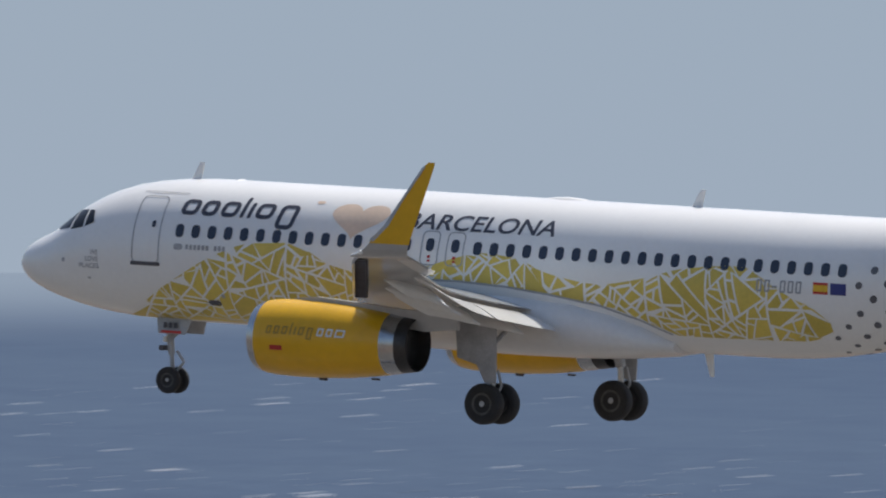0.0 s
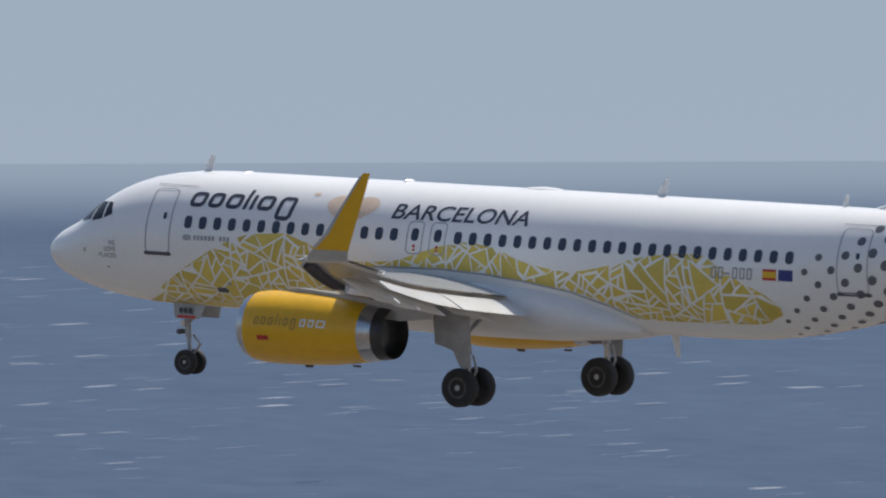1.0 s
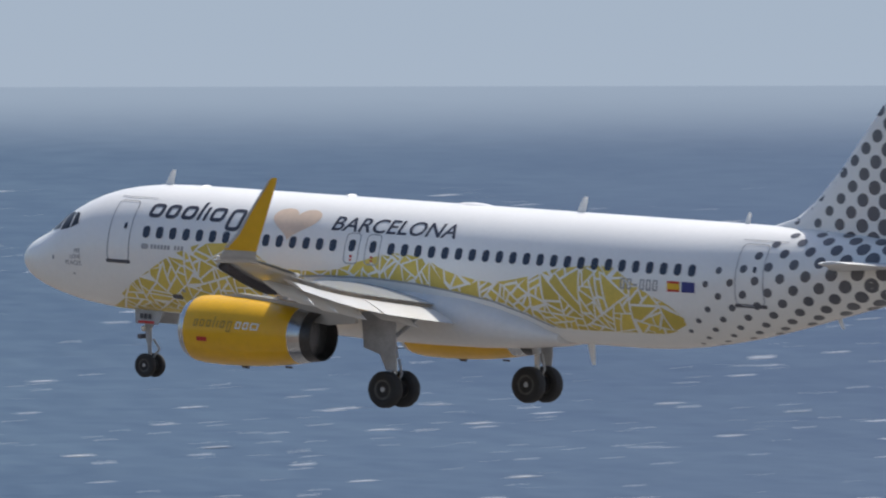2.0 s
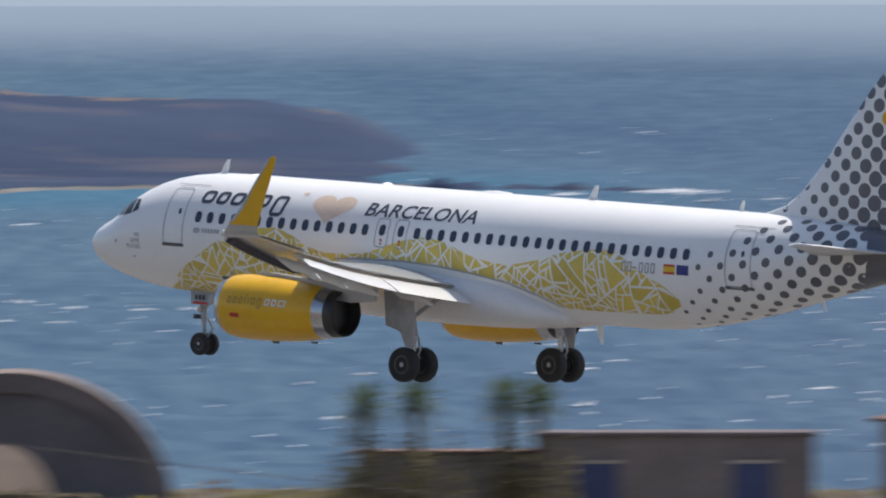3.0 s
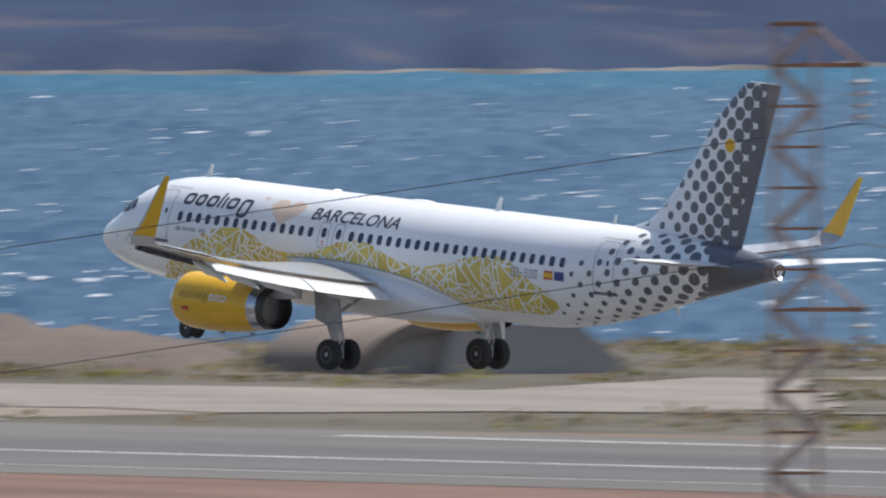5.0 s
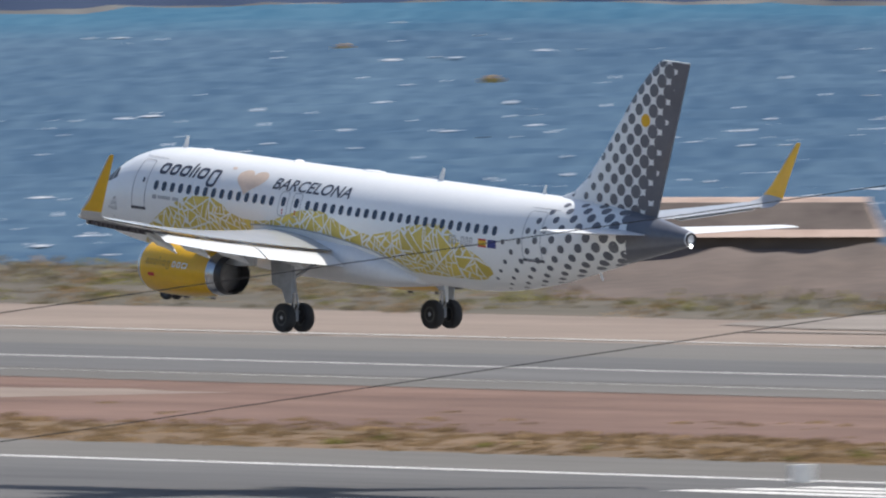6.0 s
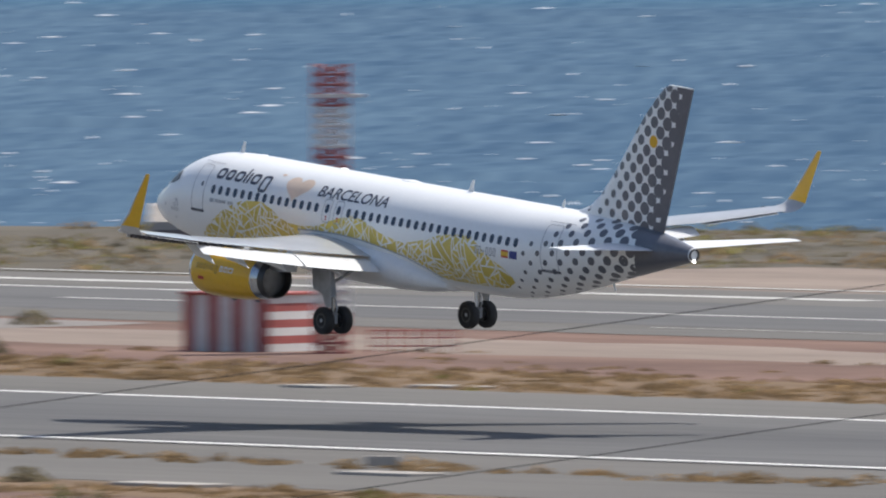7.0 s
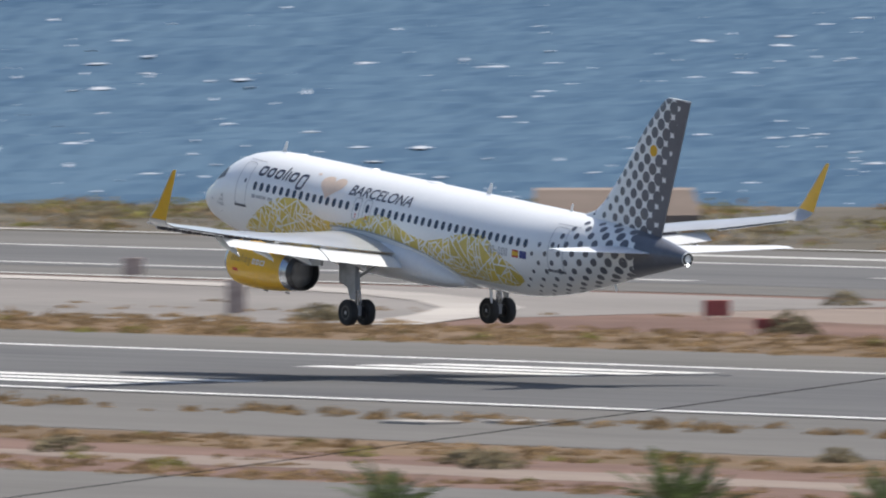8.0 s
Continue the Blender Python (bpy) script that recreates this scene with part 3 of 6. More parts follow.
def build_wing(plane, sg):
    w = lambda x, y, z: (x - NOSE, sg * y, z)
    bm = bmesh.new()
    rings = []
    for y in (1.2, 1.95, 3.2, 5, 6.4, 8, 10, 12, 13.2, 15, 16.7):
        le, te = wing_le(y), wing_te(y)
        flap = 0.55 if y < 13.1 else 0.0
        ch = te - le - flap
        th = np.interp(y, [1.2, 6.4, 16.7], [0.15, 0.118, 0.105])
        rings.append([w(*p) for p in airfoil((le, y, wing_z(y) + 0.02 * ch), ch, th, np.interp(y, [1.2, 16.7], [0.8, -1.8]))])
    loft(bm, rings)
    wing = part("wing", bm, GREYWING, plane, "grey swept wing with its flaps lowered")
    # sharklet: the tip curves up, then a swept yellow blade
    bm = bmesh.new()
    rings = []
    for y, z, le, te in ((16.7, 0, 20.14, 22.0), (17.05, .06, 20.55, 22.15), (17.3, .22, 20.9, 22.28), (17.42, .42, 21.15, 22.38)):
        rings.append([w(p[0], p[1] + (p[2] - (wing_z(16.7) + z)) * -min(1, z * 2), p[2]) for p in airfoil((le, y, wing_z(16.7) + z), te - le, 0.1)])
    loft(bm, rings, cap0=False)
    part("wingtip_curve", bm, GREYWING, wing)
    bm = bmesh.new()
    rings = []
    z0 = wing_z(16.7)
    for q, le, te in ((.40, 21.12, 22.38), (.9, 21.62, 22.55), (1.6, 22.12, 22.80), (2.2, 22.55, 23.02), (2.62, 22.85, 23.16), (2.72, 22.98, 23.18)):
        y = 17.42 + (q - 0.4) * 0.06
        pr = airfoil((le, 0, 0), te - le, 0.09)
        rings.append([w(p[0], y - p[2], z0 + q) for p in pr])
    loft(bm, rings)
    part("sharklet", bm, YELLOW, wing, "yellow upswept wingtip blade")
    bm = bmesh.new()
    rings = []
    for q, le in ((.45, 21.12), (.9, 21.58), (1.6, 22.08), (2.2, 22.51), (2.6, 22.80)):
        y = 17.42 + (q - 0.4) * 0.06
        c = (0.16 if q < 1 else 0.1)
        rings.append([w(le, y, z0 + q), w(le + c, y + .035, z0 + q), w(le + c, y - .035, z0 + q)])
    loft(bm, rings)
    part("sharklet_leading_edge", bm, GREYWING, wing, "bare grey leading edge")
    # flaps, lowered
    for name, ya, yb, ch, ang in (("inboard_flap", 2.25, 6.35, 1.22, 21), ("outboard_flap", 6.42, 13.0, 1.15, 22)):
        bm = bmesh.new()
        rings = []
        for i in range(5):
            y = ya + (yb - ya) * i / 4
            c = ch * (1 - 0.25 * i / 4 if name[0] == "o" else 1)
            rings.append([w(*p) for p in airfoil((wing_te(y) - 0.72, y, wing_z(y) - 0.08), c, 0.10, ang)])
        loft(bm, rings)
        part(name, bm, FLAPWHITE, wing, "pale grey lowered flap")
    bm = bmesh.new()
    rings = [[w(*p) for p in airfoil((wing_te(y) - 0.5, y, wing_z(y) + 0.02), 0.55, 0.07, 2)] for y in (13.3, 15.0, 16.4)]
    loft(bm, rings)
    part("aileron", bm, FLAPWHITE, wing)
    # spoilers lie on the upper skin ahead of the flaps
    for i in range(5):
        ya, yb = 4.2 + 1.72 * i, 5.8 + 1.72 * i
        bm = bmesh.new()
        rows = []
        for y in (ya, yb):
            te = wing_te(y) - 0.56
            zt = wing_z(y) + 0.05
            rows.append([w(te - .75, y, zt + .135), w(te - .02, y, zt + .02), w(te - .02, y, zt - .0), w(te - .75, y, zt + .10)])
        loft(bm, rows)
        part("spoiler", bm, FLAPWHITE, wing)
    # slats, run out in front of the leading edge
    for ya, yb in ((2.7, 4.9), (6.5, 9.6), (9.65, 12.9), (12.95, 16.3)):
        bm = bmesh.new()
        rings = []
        for i in range(4):
            y = ya + (yb - ya) * i / 3
            x, z = wing_le(y) - 0.28, wing_z(y) - 0.10
            c = 0.55 if y < 6 else 0.42
            rings.append([w(x + c * u, y, z + c * v) for u, v in ((1.05, .42), (.6, .42), (.2, .25), (0, 0), (.06, -.16), (.22, -.22), (.2, .0), (.55, .28))])
        loft(bm, rings)
        part("slat", bm, GREYWING, wing, "extended leading edge slat")
    y = 6.7
    while y < 16.2:
        x, z = wing_le(y), wing_z(y)
        bm = bmesh.new()
        box(bm, x - .12 - NOSE, x + .22 - NOSE, min(sg * y, sg * (y + .14)), max(sg * y, sg * (y + .14)), z - .17, z - .02)
        y += 0.42
        part("slat_track", bm, SILL, wing, smooth=False)
    # canoe fairings over the flap tracks
    for y, ln, rr in ((4.2, 2.4, .18), (7.4, 2.8, .18), (10.0, 2.5, .16), (12.4, 2.1, .14)):
        bm = bmesh.new()
        x1 = wing_te(y) + 0.28
        rings = []
        for u, r, dz in ((0, .02, .30), (.15, .55, .22), (.4, 1, .05), (.65, .95, -.02), (.85, .55, -.20), (1, .06, -.36)):
            x = x1 - ln * (1 - u)
            z = wing_z(y) - 0.42 + dz
            rings.append([w(x, y + rr * r * math.cos(a), z + 1.35 * rr * r * math.sin(a)) for a in [2 * math.pi * i / 10 for i in range(10)]])
        loft(bm, rings)
        part("flap_track_fairing", bm, FLAPWHITE, wing, "pale canoe-shaped fairing")
    # navigation lamp at the tip
    bm = bmesh.new()
    bmesh.ops.create_uvsphere(bm, u_segments=10, v_segments=6, radius=0.07, matrix=Matrix.Translation(w(20.75, 17.2, wing_z(16.7) + .12)))
    part("tip_lamp", bm, LAMPGLASS, wing)
    return wing


def build_engine(plane, sg):
    c = (0, sg * 5.75, -2.12)
    xs = lambda prof: [(x - NOSE, r) for x, r in prof]
    bm = bmesh.new()
    turned(bm, xs([(11.32, .80), (11.22, .86), (11.26, .94), (11.42, 1.005), (11.52, 1.03), (11.52, .84)]), 48, centre=c)
    eng = part("engine", bm, STEEL, plane, "engine with a bare metal lip, hung under the wing")
    bm = bmesh.new()
    turned(bm, xs([(11.52, 1.03), (11.85, 1.075), (12.4, 1.095), (13.3, 1.09), (14.2, 1.04), (15.0, .955), (15.5, .885), (15.5, .80)]), 48, centre=c)
    cowl = part("cowling", bm, YELLOW, eng, "glossy yellow engine cowling")
    bm = bmesh.new()
    turned(bm, xs([(15.5, .885), (15.72, .85), (15.95, .81), (15.95, .70)]), 48, centre=c)
    part("reverser_ring", bm, STEEL, eng, "polished metal ring")
    bm = bmesh.new()
    turned(bm, xs([(15.95, .81), (16.12, .785), (16.32, .76), (16.32, .73), (15.8, .67), (14.9, .60)]), 48, centre=c)
    part("exhaust_nozzle", bm, NOZZLE, eng, "dark heat-stained nozzle")
    bm = bmesh.new()
    turned(bm, xs([(14.95, .61), (15.2, .33), (15.5, .2), (15.7, .03)]), 24, centre=c)
    part("exhaust_plug", bm, BLACK, eng)
    bm = bmesh.new()
    turned(bm, xs([(11.32, .80), (11.9, .80), (11.95, .1), (11.65, .02)]), 32, centre=c)
    part("fan", bm, NOZZLE, eng)
    for i in range(18):
        a = 2 * math.pi * i / 18
        bm = bmesh.new()
        rows = []
        for r, tw in ((.22, .5), (.78, .95)):
            p = Vector((0, math.cos(a), math.sin(a))) * r
            q = Vector((0, -math.sin(a), math.cos(a)))
            base = Vector((11.75 - NOSE, c[1], c[2])) + p
            rows.append([base - q * .09 * tw, base + Vector((.1, 0, 0)) + q * .09 * tw, base + Vector((.12, 0, 0)) + q * .09 * tw])
        loft(bm, rows)
        part("fan_blade", bm, GEAR, eng)
    # strake, drain mast and bottom latches
    for x, d in ((13.3, .07), (15.0, .09)):
        bm = bmesh.new()
        box(bm, x - NOSE - .12, x - NOSE + .12, c[1] - .04, c[1] + .04, c[2] - 1.09 - d + (x - 13.3) * .07, c[2] - 1.0)
        part("drain_mast", bm, SILL, eng, smooth=False)
    # pylon up to the wing
    bm = bmesh.new()
    rings = []
    for x, zt, zb, hw in ((12.3, -1.0, -1.25, .06), (13.0, -.92, -1.3, .2), (14.2, -1.0, -1.35, .24), (15.6, -1.12, -1.62, .24), (16.6, -1.15, -1.72, .2), (17.6, -1.2, -1.62, .08)):
        rings.append([(x - NOSE, c[1] + hw, zt), (x - NOSE, c[1] - hw, zt), (x - NOSE, c[1] - hw * .8, zb), (x - NOSE, c[1] + hw * .8, zb)])
    loft(bm, rings)
    part("pylon", bm, GREYWING, eng, "grey pylon")
    # lettering on the cowl: the maker's wordmark as plain bars, in ochre and white
    if sg < 0:
        for k, (x0, x1, z0, z1) in enumerate((q[0] + .4, q[1] + .4, q[2], q[3]) for q in ((11.55, 11.72, 0, .24), (11.8, 11.98, 0, .24), (12.06, 12.24, 0, .24), (12.32, 12.38, 0, .36), (12.46, 12.52, 0, .24), (12.6, 12.78, 0, .24), (12.86, 13.04, -.12, .24),
                                              (13.2, 13.4, 0, .24), (13.48, 13.68, 0, .24), (13.76, 14.06, 0, .24))):
            bm = bmesh.new()
            (poly if k in (3, 4) else (lambda b, p: outline(b, p, .055)))(bm, rounded(x0, x1, z0, z1, .025, 2, .15))
            slice_flat(bm, .06, .2)
            for v in bm.verts:
                r = spline([11.52, 11.85, 12.4, 13.3, 14.2, 15.0], [1.03, 1.075, 1.095, 1.09, 1.04, .955], v.co.x) + .008
                a = (v.co.y + 0.12) / 1.09
                v.co = Vector((v.co.x - NOSE, c[1] - r * math.cos(a), c[2] + r * math.sin(a)))
            part("wordmark_bar", bm, LETTER_OCHRE if k < 7 else LETTER_WHITE, cowl)
        bm = bmesh.new()
        poly(bm, rounded(12.1, 12.5, -.34, -.2, .02, 2))
        slice_flat(bm, .06, .2)
        for v in bm.verts:
            a = v.co.y / 1.09
            v.co = Vector((v.co.x - NOSE, c[1] - 1.103 * math.cos(a), c[2] + 1.103 * math.sin(a)))
        part("warning_placard", bm, RED, cowl)
    return eng


def wheel(parent, x, y, z, r, wd):
    bm = bmesh.new()
    h = wd / 2
    turned(bm, [(y - h * .72, r * .52), (y - h * .95, r * .66), (y - h, r * .80), (y - h * .82, r * .94), (y - h * .45, r), (y + h * .45, r), (y + h * .82, r * .94), (y + h, r * .80), (y + h * .95, r * .66), (y + h * .72, r * .52)], 32, "y", (x - NOSE, 0, z))
    wh = part("wheel", bm, RUBBER, parent, "black tyre")
    bm = bmesh.new()
    turned(bm, [(y - h * .62, .01), (y - h * .62, r * .16), (y - h * .5, r * .2), (y - h * .52, r * .36), (y - h * .74, r * .44), (y - h * .78, r * .55), (y + h * .70, r * .53), (y + h * .66, r * .46), (y + h * .42, r * .36), (y + h * .5, r * .2), (y + h * .62, .01)], 28, "y", (x - NOSE, 0, z))
    part("rim", bm, HUB, wh, "grey metal rim")
    bm = bmesh.new()
    for i in range(9):
        a = 2 * math.pi * i / 9
        p = Vector((x - NOSE + math.cos(a) * r * .3, y - h * .60, z + math.sin(a) * r * .3))
        tube(bm, p, p + Vector((0, h * .12, 0)), r * .035, k=6)
    tagged(part("bolt_circle", bm, SILL, wh, smooth=False), kind="stuff")


def build_main_gear(plane, sg):
    y = sg * 3.795
    bm = bmesh.new()
    tube(bm, (17.3 - NOSE, y, -1.3), (17.66 - NOSE, y, -2.75), .17, .15, 14)
    gear = part("main_gear", bm, GEAR, plane, "lowered main landing gear with twin wheels")
    bm = bmesh.new()
    tube(bm, (17.66 - NOSE, y, -2.72), (17.71 - NOSE, y, -3.72), .1, .1, 14)
    part("oleo", bm, STEEL, gear, "bright shock strut")
    bm = bmesh.new()
    tube(bm, (17.71 - NOSE, y - .62, -3.71), (17.71 - NOSE, y + .62, -3.71), .085, k=12)
    box(bm, 17.55 - NOSE, 17.87 - NOSE, y - .16, y + .16, -3.86, -3.4, .03)
    part("axle", bm, GEAR, gear)
    bm = bmesh.new()
    tube(bm, (17.5 - NOSE, y, -2.2), (17.4 - NOSE, y - sg * 1.6, -1.45), .07, k=10)
    tube(bm, (17.85 - NOSE, y, -2.75), (17.98 - NOSE, y, -3.2), .04, k=8)
    tube(bm, (17.98 - NOSE, y, -3.2), (17.80 - NOSE, y, -3.6), .04, k=8)
    part("side_stay", bm, GEAR, gear)
    # the leg door, a bent plate hung outboard of the leg
    bm = bmesh.new()
    yy = y + sg * .30
    prof = [(16.62, -1.3), (17.95, -1.3), (17.98, -2.75), (17.98, -3.12), (17.62, -3.12), (17.35, -2.62), (16.72, -2.45)]
    loft(bm, [[(px - NOSE, yy + sg * (0.05 + .04 * (pz + 3)) + d, pz) for px, pz in prof] for d in (0, .04)])
    part("leg_door", bm, GEAR, gear, "pale grey leg door", smooth=False)
    for dy in (-.465, .465):
        wheel(gear, 17.71, y + dy, -3.715, .585, .42)
    for dy in (-.24, .24):
        bm = bmesh.new()
        turned(bm, [(y + dy - .07, .02), (y + dy - .07, .27), (y + dy + .07, .27), (y + dy + .07, .02)], 20, "y", (17.71 - NOSE, 0, -3.715))
        part("brake_pack", bm, NOZZLE, gear)


def build_nose_gear(plane):
    bm = bmesh.new()
    tube(bm, (4.85 - NOSE, 0, -1.7), (5.03 - NOSE, 0, -3.05), .11, .10, 12)
    tube(bm, (5.03 - NOSE, 0, -3.0), (5.1 - NOSE, 0, -3.78), .065, .065, 12)
    gear = part("nose_gear", bm, GEAR, plane, "lowered nose landing gear with twin wheels")
    bm = bmesh.new()
    tube(bm, (5.1 - NOSE, -.34, -3.78), (5.1 - NOSE, .34, -3.78), .055, k=10)
    part("axle", bm, GEAR, gear)
    bm = bmesh.new()
    tube(bm, (5.0 - NOSE, 0, -2.6), (5.85 - NOSE, 0, -1.85), .055, k=8)
    tube(bm, (5.2 - NOSE, 0, -2.95), (5.45 - NOSE, 0, -3.25), .04, k=8)
    tube(bm, (5.45 - NOSE, 0, -3.25), (5.15 - NOSE, 0, -3.6), .04, k=8)
    part("drag_stay", bm, GEAR, gear)
    bm = bmesh.new()
    for dy in (-.16, .16):
        turned(bm, [(-.07, .02), (-.06, .085), (.02, .1), (.03, .02)], 12, "x", (4.92 - NOSE, dy, -2.62))
    part("taxi_lamp", bm, LAMPGLASS, gear)
    bm = bmesh.new()
    box(bm, 4.72 - NOSE, 4.86 - NOSE, -.24, .24, -2.95, -2.8, .02)
    part("steering_actuator", bm, SILL, gear)
    for sg in (-1, 1):
        bm = bmesh.new()
        loft(bm, [[(4.72 - NOSE, sg * .42 + d, -1.92), (5.9 - NOSE, sg * .42 + d, -1.98), (5.75 - NOSE, sg * .52 + d, -2.45), (4.85 - NOSE, sg * .52 + d, -2.45)] for d in (0, .03)])
        door = part("gear_door", bm, GEAR, gear, "grey gear door", smooth=False)
        bm = bmesh.new()
        ys = sg * .52 + (-.008 if sg < 0 else .038)
        box(bm, 4.95 - NOSE, 5.6 - NOSE, min(ys, ys + .004), max(ys, ys + .004), -2.43, -2.35)
        part("red_stripe", bm, RED, door, smooth=False)
        for k in range(3):
            bm = bmesh.new()
            box(bm, 5.02 + .17 * k - NOSE, 5.13 + .17 * k - NOSE, min(ys, ys + .004), max(ys, ys + .004), -2.28, -2.12)
            part("number_bar", bm, LETTER, door, smooth=False)
        wheel(gear, 5.1, sg * .25, -3.79, .385, .22)


def build_tail(plane):
    # fin, from its root fillet to the tip
    def fin_le(z):
        return spline([1.6, 2.1, 2.35, 2.85, 7.8, 7.96], [28.6, 29.6, 30.35, 31.0, 35.16, 35.5], z)

    def fin_te(z):
        return 35.45 + (z - 1.7) * 0.262
    rings, bm = [], bmesh.new()
    for z in (1.3, 1.75, 2.1, 2.35, 2.85, 4, 5.2, 6.4, 7.5, 7.82, 7.93):
        le, te = fin_le(z), fin_te(z)
        th = spline([1.3, 2.1, 2.85, 8], [.06, .085, .10, .095], z)
        rings.append([(p[0] - NOSE, p[2], z) for p in airfoil((le, 0, 0), te - le, th)])
    for r in rings:
        m = [(a, -b, c) for a, b, c in r]
        for i in range(len(r)):
            j = (-i) % len(r)
            r[i] = (r[i][0], (r[i][1] + m[j][1]) / 2, r[i][2])
    loft(bm, rings)
    fin = part("fin", bm, WHITE, plane, "white fin covered in growing charcoal dots")

    def half_thick(x, z):
        le, te = fin_le(z), fin_te(z)
        c = max(0.0, min(1, (x - le) / (te - le)))
        th = spline([1.3, 2.1, 2.85, 8], [.06, .085, .10, .095], z) * (te - le)
        return th * 0.925 * 5 * (0.2969 * math.sqrt(c) - 0.126 * c - 0.3516 * c**2 + 0.2843 * c**3 - 0.1015 * c**4) + 0.0015
    for side in (-1, 1):
        n = 0
        for i in range(-12, 8):
            for j in range(-7, 6):
                x, z = 34.67 + .42 * i, 5.49 + .81 * j + (.405 if i % 2 else 0)
                q = x - .265 * (z - 1.7)
                r = .262 + .046 * (q - 33.68)
                if z < 1.75 or r < .06 or q > 35.3:
                    continue
                gold = i == 0 and j == 0
                bm = bmesh.new()
                n += 1
                pts = []
                for k in range(18):
                    a = 2 * math.pi * k / 18
                    px, pz = x + r * math.cos(a), z + r * math.sin(a)
                    pz = max(1.7, min(7.90, pz))
                    px = max(fin_le(pz) + .03, min(fin_te(pz) - .03, px))
                    pts.append((px, pz))
                cen = (sum(p[0] for p in pts) / 18, sum(p[1] for p in pts) / 18)
                if cen[0] > x + .6 * r or cen[1] > z + .5 * r:
                    continue
                off = .006 + .0004 * (n % 6)
                vs = [bm.verts.new((px - NOSE, side * (half_thick(px, pz) + off), pz)) for px, pz in pts]
                vc = bm.verts.new((cen[0] - NOSE, side * (half_thick(*cen) + off), cen[1]))
                for k in range(18):
                    bm.faces.new((vs[k], vs[(k + 1) % 18], vc))
                part("dot", bm, YELLOW if gold else CHARCOAL, fin, "golden dot" if gold else "")
        # the dark trailing band of the rudder
        bm = bmesh.new()
        rows = []
        for i in range(13):
            z = 1.72 + 6.16 * i / 12
            te = fin_te(z)
            x0 = max(fin_le(z) + .05, te - spline([1.7, 4.0, 7.9], [.34, .42, .60], z))
            rows.append([bm.verts.new((x - NOSE, side * (half_thick(x, z) + .010), z)) for x in (x0, x0 + (te - x0) * .35, x0 + (te - x0) * .7, te + .004)])
        for a, b in zip(rows, rows[1:]):
            for k in range(3):
                bm.faces.new((a[k], a[k + 1], b[k + 1], b[k]))
        part("rudder_band", bm, CHARCOAL, fin, "plain charcoal trailing band")
    # tailplanes
    for sg in (-1, 1):
        bm = bmesh.new()
        rings = []
        for y, le, te, z in ((.5, 31.9, 35.6, .98), (1.2, 32.45, 35.7, 1.02), (3.5, 34.0, 36.2, 1.22), (6.0, 35.5, 36.75, 1.42), (6.22, 35.8, 36.78, 1.44)):
            rings.append([(p[0] - NOSE, sg * p[1], p[2]) for p in airfoil((le, y, z - .12), te - le, .085, -3.0)])
        loft(bm, rings)
        part("tailplane", bm, TAILWHITE, plane, "pale grey tailplane")
    # auxiliary power unit's exhaust
    bm = bmesh.new()
    turned(bm, [(37.45 - NOSE, .27), (37.62 - NOSE, .25), (37.62 - NOSE, .2), (37.3 - NOSE, .18), (37.25 - NOSE, .01)], 20, "x", (0, 0, 1.05))
    bm2 = bmesh.new()
    bmesh.ops.create_uvsphere(bm2, u_segments=10, v_segments=8, radius=.07, matrix=Matrix.Translation((37.66 - NOSE, -.05, .80)))
    part("tail_lamp", bm2, TAILLAMP, plane, "lit white tail lamp")
    part("tail_exhaust", bm, NOZZLE, plane, "dark exhaust ring in the tail cone")


def split(pts, p, a):
    """The two halves of a flat convex polygon cut by the line through p at angle a."""
    nx, ny = -math.sin(a), math.cos(a)
    sides = []
    for sg in (1, -1):
        res = []
        for u, v in zip(pts, pts[1:] + pts[:1]):
            du, dv = sg * ((u[0] - p[0]) * nx + (u[1] - p[1]) * ny), sg * ((v[0] - p[0]) * nx + (v[1] - p[1]) * ny)
            if du <= 0:
                res.append(u)
            if du * dv < 0:
                t = du / (du - dv)
                res.append((u[0] + (v[0] - u[0]) * t, u[1] + (v[1] - u[1]) * t))
        sides.append(res)
    return sides


def area(pts):
    return abs(sum(a[0] * b[1] - b[0] * a[1] for a, b in zip(pts, pts[1:] + pts[:1]))) / 2


def shrink(pts, gap):
    """The polygon with each edge moved inwards by gap."""
    cx, cs = sum(p[0] for p in pts) / len(pts), sum(p[1] for p in pts) / len(pts)
    out = pts
    for a, b in zip(pts, pts[1:] + pts[:1]):
        ang = math.atan2(b[1] - a[1], b[0] - a[0])
        nx, ny = -math.sin(ang), math.cos(ang)
        if (cx - a[0]) * nx + (cs - a[1]) * ny < 0:
            nx, ny = -nx, -ny
        p = (a[0] + nx * gap, a[1] + ny * gap)
        halves = [h for h in split(out, p, ang) if len(h) > 2]
        halves = [h for h in halves if (sum(q[0] for q in h) / len(h) - p[0]) * nx + (sum(q[1] for q in h) / len(h) - p[1]) * ny > 0]
        if not halves:
            return []
        out = halves[0]
    return out


